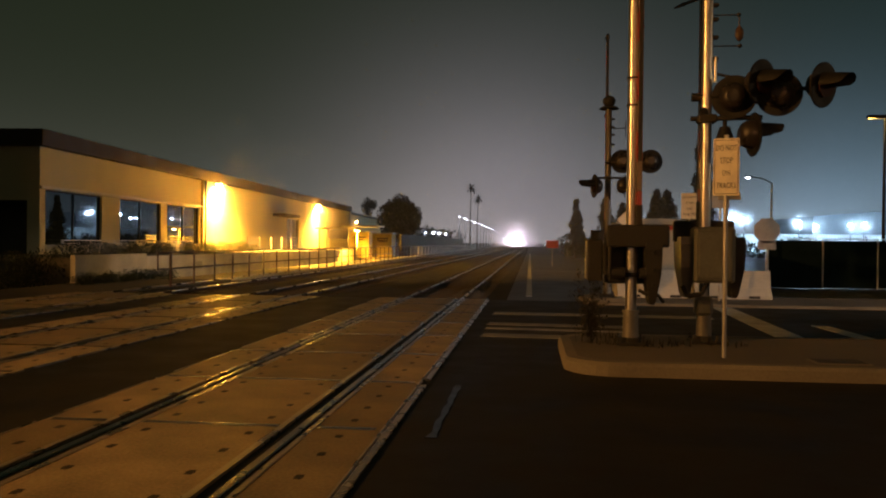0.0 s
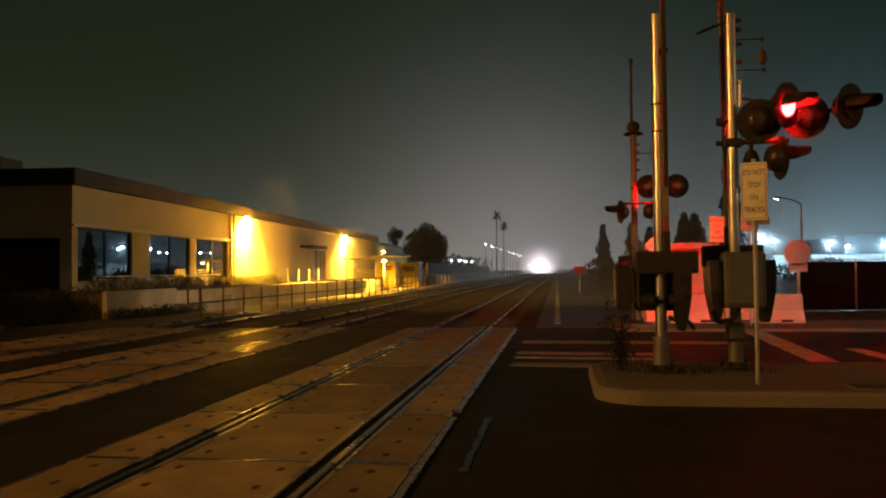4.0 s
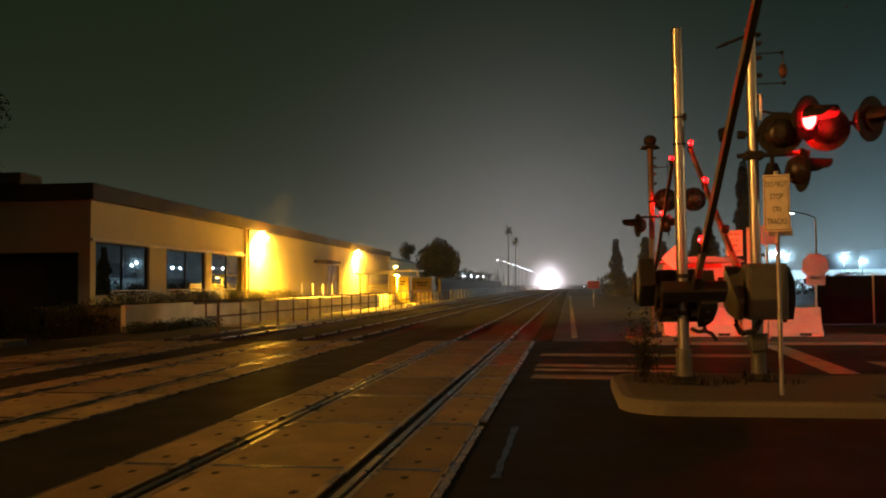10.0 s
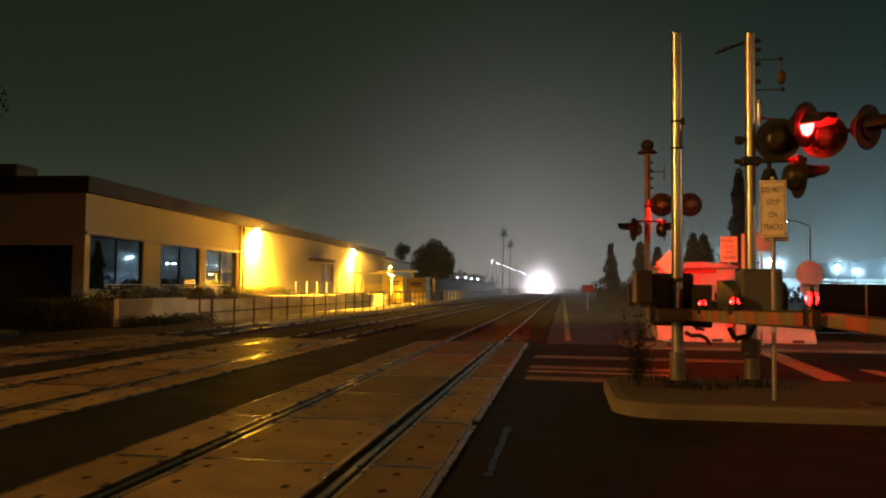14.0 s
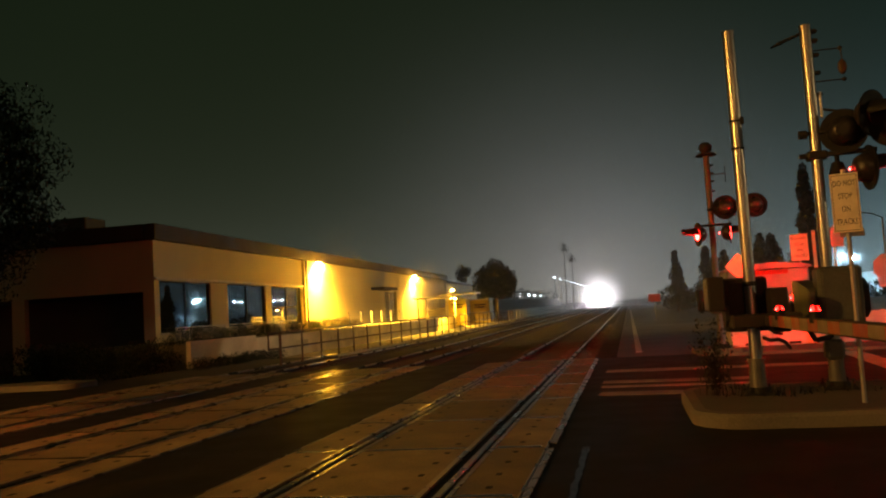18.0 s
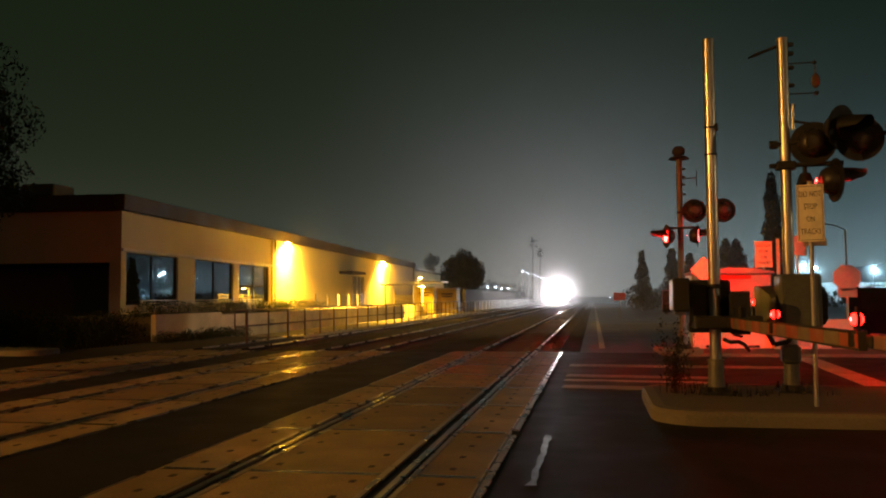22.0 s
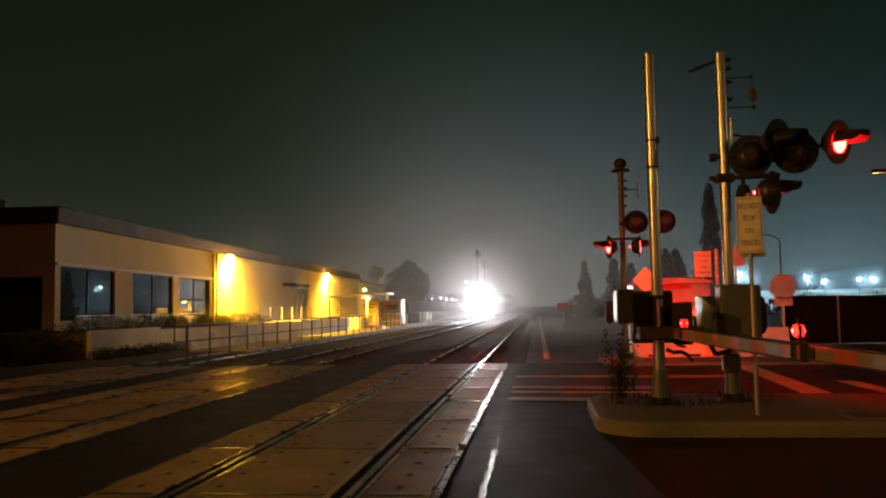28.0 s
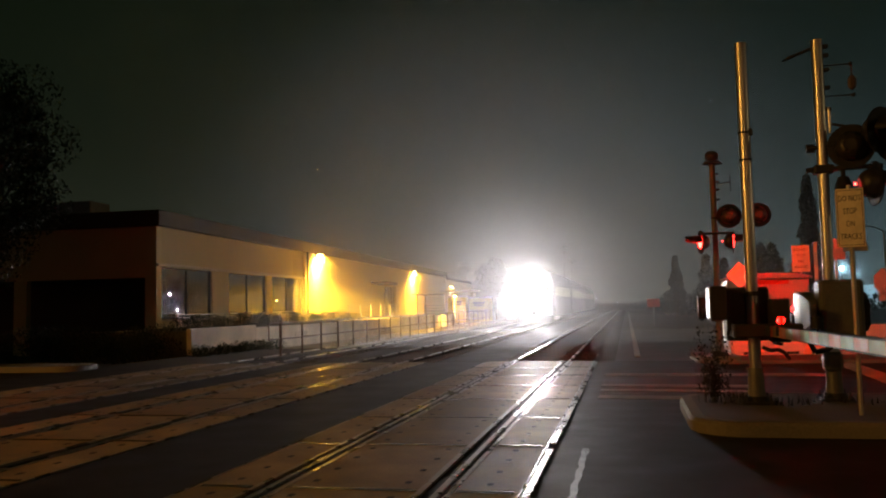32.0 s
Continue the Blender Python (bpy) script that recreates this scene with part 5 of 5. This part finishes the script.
# ---- the train ----
train = thing("train", "approaching passenger train with three blazing headlights", "train", pose(TRACKS[1], 66, 0))
bm = bmesh.new()
outline = [(-1.45, 0.55), (1.45, 0.55), (1.48, 3.0), (1.2, 4.0), (0.5, 4.3), (-0.5, 4.3), (-1.2, 4.0), (-1.48, 3.0)]
prism(bm, outline, -20.0, -0.25, m=pose(0, 0, 0, 90, 0, 0))
prism(bm, [(x * 0.9, 0.7 + (z - 0.55) * 0.92) for x, z in outline], -0.3, 0.0, m=pose(0, 0, 0, 90, 0, 0))
part("cab_car", bm, TRAIN_PAINT, train, "pale cab car body")
part("windscreen", B(0, -0.012, 2.42, 2.1, 0.03, 0.7, bevel=0.01), WINDOW, train, "dark windscreen")
bm = bmesh.new()
prism(bm, [(-1.35, 0.12), (1.35, 0.12), (1.4, 0.66), (-1.4, 0.66)], -0.1, 0.25, m=pose(0, 0, 0, 90, 0, 0))
part("pilot", bm, TRAIN_DARK, train, "dark plough under the cab")
part("coupler", B(0, -0.4, 0.85, 0.3, 0.6, 0.3, bevel=0.04), TRAIN_DARK, train)
for x, z, r in ((0, 3.05, 0.11), (-0.7, 1.75, 0.09), (0.7, 1.75, 0.09)):
    bm = T((x, -0.03, z), (x, 0.12, z), r + 0.05, n=16)
    # tube added round the lens to keep the light off the building
    ring = [[bm.verts.new((x + rr * math.cos(math.pi * k / 8), yy, z + rr * math.sin(math.pi * k / 8))) for k in range(16)] for rr, yy in ((r + 0.03, -0.03), (r + 0.03, -0.46), (r + 0.05, -0.46), (r + 0.05, -0.03))]
    for a, b in zip(ring, ring[1:]):
        for k in range(16):
            bm.faces.new((a[k], a[(k + 1) % 16], b[(k + 1) % 16], b[k]))
    lamp = part("lamp_housing", bm, TRAIN_DARK, train, "dark lamp housing with a tube added to narrow the beam")
    part("headlight", T((x, -0.05, z), (x, -0.035, z), r, n=16), HEADLIGHT, lamp, "blazing white headlight")
for c in range(4):
    y0 = c * 20.6
    if c:
        bm = bmesh.new()
        prism(bm, outline, -(y0 + 20.0), -(y0 + 0.0), m=pose(0, 0, 0, 90, 0, 0))
        part("coach", bm, TRAIN_PAINT, train, "pale coach body")
    for side in (-1, 1):
        for k in range(9):
            part("coach_window", B(side * 1.475, y0 + 2.2 + 2.0 * k, 2.55, 0.03, 1.3, 0.75, bevel=0.01), TRAIN_WINDOW, train, "lit coach window")
    for by in (3.2, 16.6):
        bm = bmesh.new()
        box(bm, 0, y0 + by, 0.62, 2.1, 2.6, 0.3, bevel=0.03)
        for wy in (-0.95, 0.95):
            for s in (-1, 1):
                tube(bm, (s * 0.68, y0 + by + wy, 0.44), (s * 0.82, y0 + by + wy, 0.44), 0.44, n=16)
        part("bogie", bm, TRAIN_DARK, train, "dark bogie with wheels")

# thin mist sheets added for glow and haze: some hang about the lamps, some drift along before the train
def mist_bank(reach, amount, m, wide=1.0):
    bm = bmesh.new()
    rings, seg = 10, 40
    mid = bm.verts.new((0, 0, 0))
    last = None
    for i in range(1, rings + 1):
        r = reach * wide * i / rings
        ring = [bm.verts.new((r * math.cos(2 * math.pi * k / seg), 0.004 * r * r / reach, r * math.sin(2 * math.pi * k / seg))) for k in range(seg)]
        for k in range(seg):
            if last is None:
                bm.faces.new((mid, ring[k], ring[(k + 1) % seg]))
            else:
                bm.faces.new((last[k], ring[k], ring[(k + 1) % seg], last[(k + 1) % seg]))
        last = ring
    for f in bm.faces:
        f.smooth = True
    ob = tagged(part("mist_patch", bm, mist("glow_mist_sheet", amount, reach)), "thin mist sheet added to carry a lamp's glow", "mist", "banks of mist")
    ob.matrix_basis = m
    return ob


mist_bank(2.2, 0.005, pose(5.6, 13.05, 3.7, 0, 0, -20))
for s in (21.8, 54.0):
    p = house.matrix_basis @ Vector((0.62, s, 4.7))
    mist_bank(6.0, 0.055, pose(p.x, p.y, p.z, 0, 0, 20))
for x, y, z, watts in HALOS:
    mist_bank(3.0, 0.035, pose(x - 0.4, y - 1.1, z, 0, 0, -17))
mist_bank(44.0, 0.035, pose(54, 180, 7.0, 0, 0, -17), 1.5)
mist_bank(12.0, 0.11, pose(6.0, 50, 0.2), 1.0)
mist_bank(13.0, 0.045, pose(0.0, 36, 0.2), 1.0)
mist_bank(20.0, 0.12, pose(3.0, 112, 0.2), 1.0)
VEIL = mist_bank(60.0, 0.10, pose(TRACKS[1], 200, 2.4), 1.5)
DRIFT = mist_bank(60.0, 0.2, pose(TRACKS[1], 200, 2.4), 2.0)
MISTS = []
for d, reach, amount in ((4.5, 12.0, 0.1), (13.0, 26.0, 0.12), (30.0, 40.0, 0.06)):
    MISTS.append((mist_bank(reach, amount, pose(TRACKS[1], 66 - d, 2.4), 2.0 if reach > 40 else 1.0), d))

# ---- what moves ----
RUN = ((0, 400), (6, 338), (13, 275), (19, 205), (23, 165), (25, 143.5), (28, 111), (32, 66))
DROP_1 = ((0, 90), (4.8, 90), (6, 85), (7.5, 63), (8.5, 50.5), (9.5, 39.5), (10, 32), (11, 24), (11.5, 17.5), (12, 14.3), (12.5, 10.8), (13, 7.4), (13.5, 4.4), (14.4, 0.5), (32, 0.5))
FOLD = ((0, 0), (8.5, 0), (9.5, 14), (10.5, 42), (11, 48), (11.5, 43.5), (12, 34.6), (12.5, 26.5), (13, 19.7), (13.5, 9.7), (14.3, 0), (32, 0))
DROP_2 = ((0, 90), (3.2, 90), (4.4, 83), (6, 66.6), (7.5, 54.3), (8.5, 43.5), (9.5, 34), (11, 19.2), (12, 11), (13, 5), (14, 0.5), (32, 0.5))
DROP_3 = ((0, 90), (3.4, 90), (4.6, 84), (6, 69), (7.5, 52.3), (8.5, 42), (9.5, 32.5), (11, 20), (12, 12), (13, 5), (14, 0), (32, 0))
ON, CHANGE, PERIOD = 1.6, 2.316, 0.974
ARM_PERIOD, ARM_START = 1.342, 15.97


def flips_of(phase):
    """Closed until the warning starts, then open for every other half period."""
    flips, t = [(0.0, False)], CHANGE
    if phase == "A":
        flips.append((ON, True))
    while t < 33:
        flips += [(t, phase == "B"), (t + PERIOD / 2, phase == "A")]
        t += PERIOD
    return flips


def arm_flips(phase):
    """Two lamps of the near arm take turns; one on the arm behind goes with the signals."""
    if phase == "flash":
        return flips_of("B")
    flips, t = [(0.0, False), (ON, phase == "first")], ARM_START - 10 * ARM_PERIOD
    while t < 33:
        flips += [(t, phase == "second"), (t + ARM_PERIOD / 2, phase == "first")]
        t += ARM_PERIOD
    return flips


def shutter_rows(hinge, phase):
    return swing(flips_of(phase), lambda is_open: pose(*hinge, 84 * is_open, 0, 0))


def swing(flips, place):
    """Rows that go from the one pose to the other at each flip."""
    rows, state = [], False
    for t, is_open in flips:
        if t >= 32:
            break
        if is_open != state or t == 0:
            if t:
                rows.append((t, place(state)))
            rows.append((t + 0.06 if t else 0.0, place(is_open)))
            state = is_open
    rows = [r for r in rows if r[0] < 32]
    return rows + [(32.0, place(state))]


def motions():
    walk(train, [(t, pose(TRACKS[1], y, 0)) for t, y in RUN])
    for ob, d in MISTS:
        walk(ob, [(t, pose(TRACKS[1], y - d, 2.4)) for t, y in RUN])
    walk(DRIFT, [(t, pose(TRACKS[1], max(y * 0.95, 139.0), 2.4)) for t, y in RUN])
    walk(VEIL, [(t, pose(TRACKS[1], max(y * 0.7, 115.0), 2.4)) for t, y in RUN])
    walk(gate_1, [(t, pose(3.2, 13.6, 1.12, 90 - a, 0, 0)) for t, a in DROP_1])
    walk(outer_1, [(t, pose(0.155, 0, 5.95, a, 0, 0)) for t, a in FOLD])
    walk(gate_2, [(t, pose(4.25, 14.2, 1.2, 90 - a, 0, 180)) for t, a in DROP_2])
    walk(gate_3, [(t, pose(3.78, 24.0, 1.22, 90 - a, 0, 0)) for t, a in DROP_3])
    for sh, hinge, phase in SHUTTERS:
        walk(sh, shutter_rows(hinge, phase))
    for eye in PEEPS:
        walk(eye, swing(flips_of("B"), lambda out_: pose(0, -0.245 if out_ else -0.15, 0)))
    for cap, phase in CAPS:
        if phase == "steady":
            walk(cap, [(t, pose(0, y, 0)) for t, y in ((0, 0.14), (1.5, 0.14), (1.6, 0.015), (32, 0.015))])
        else:
            walk(cap, swing(arm_flips(phase), lambda lit: pose(0, 0.015 if lit else 0.14, 0)))


motions()
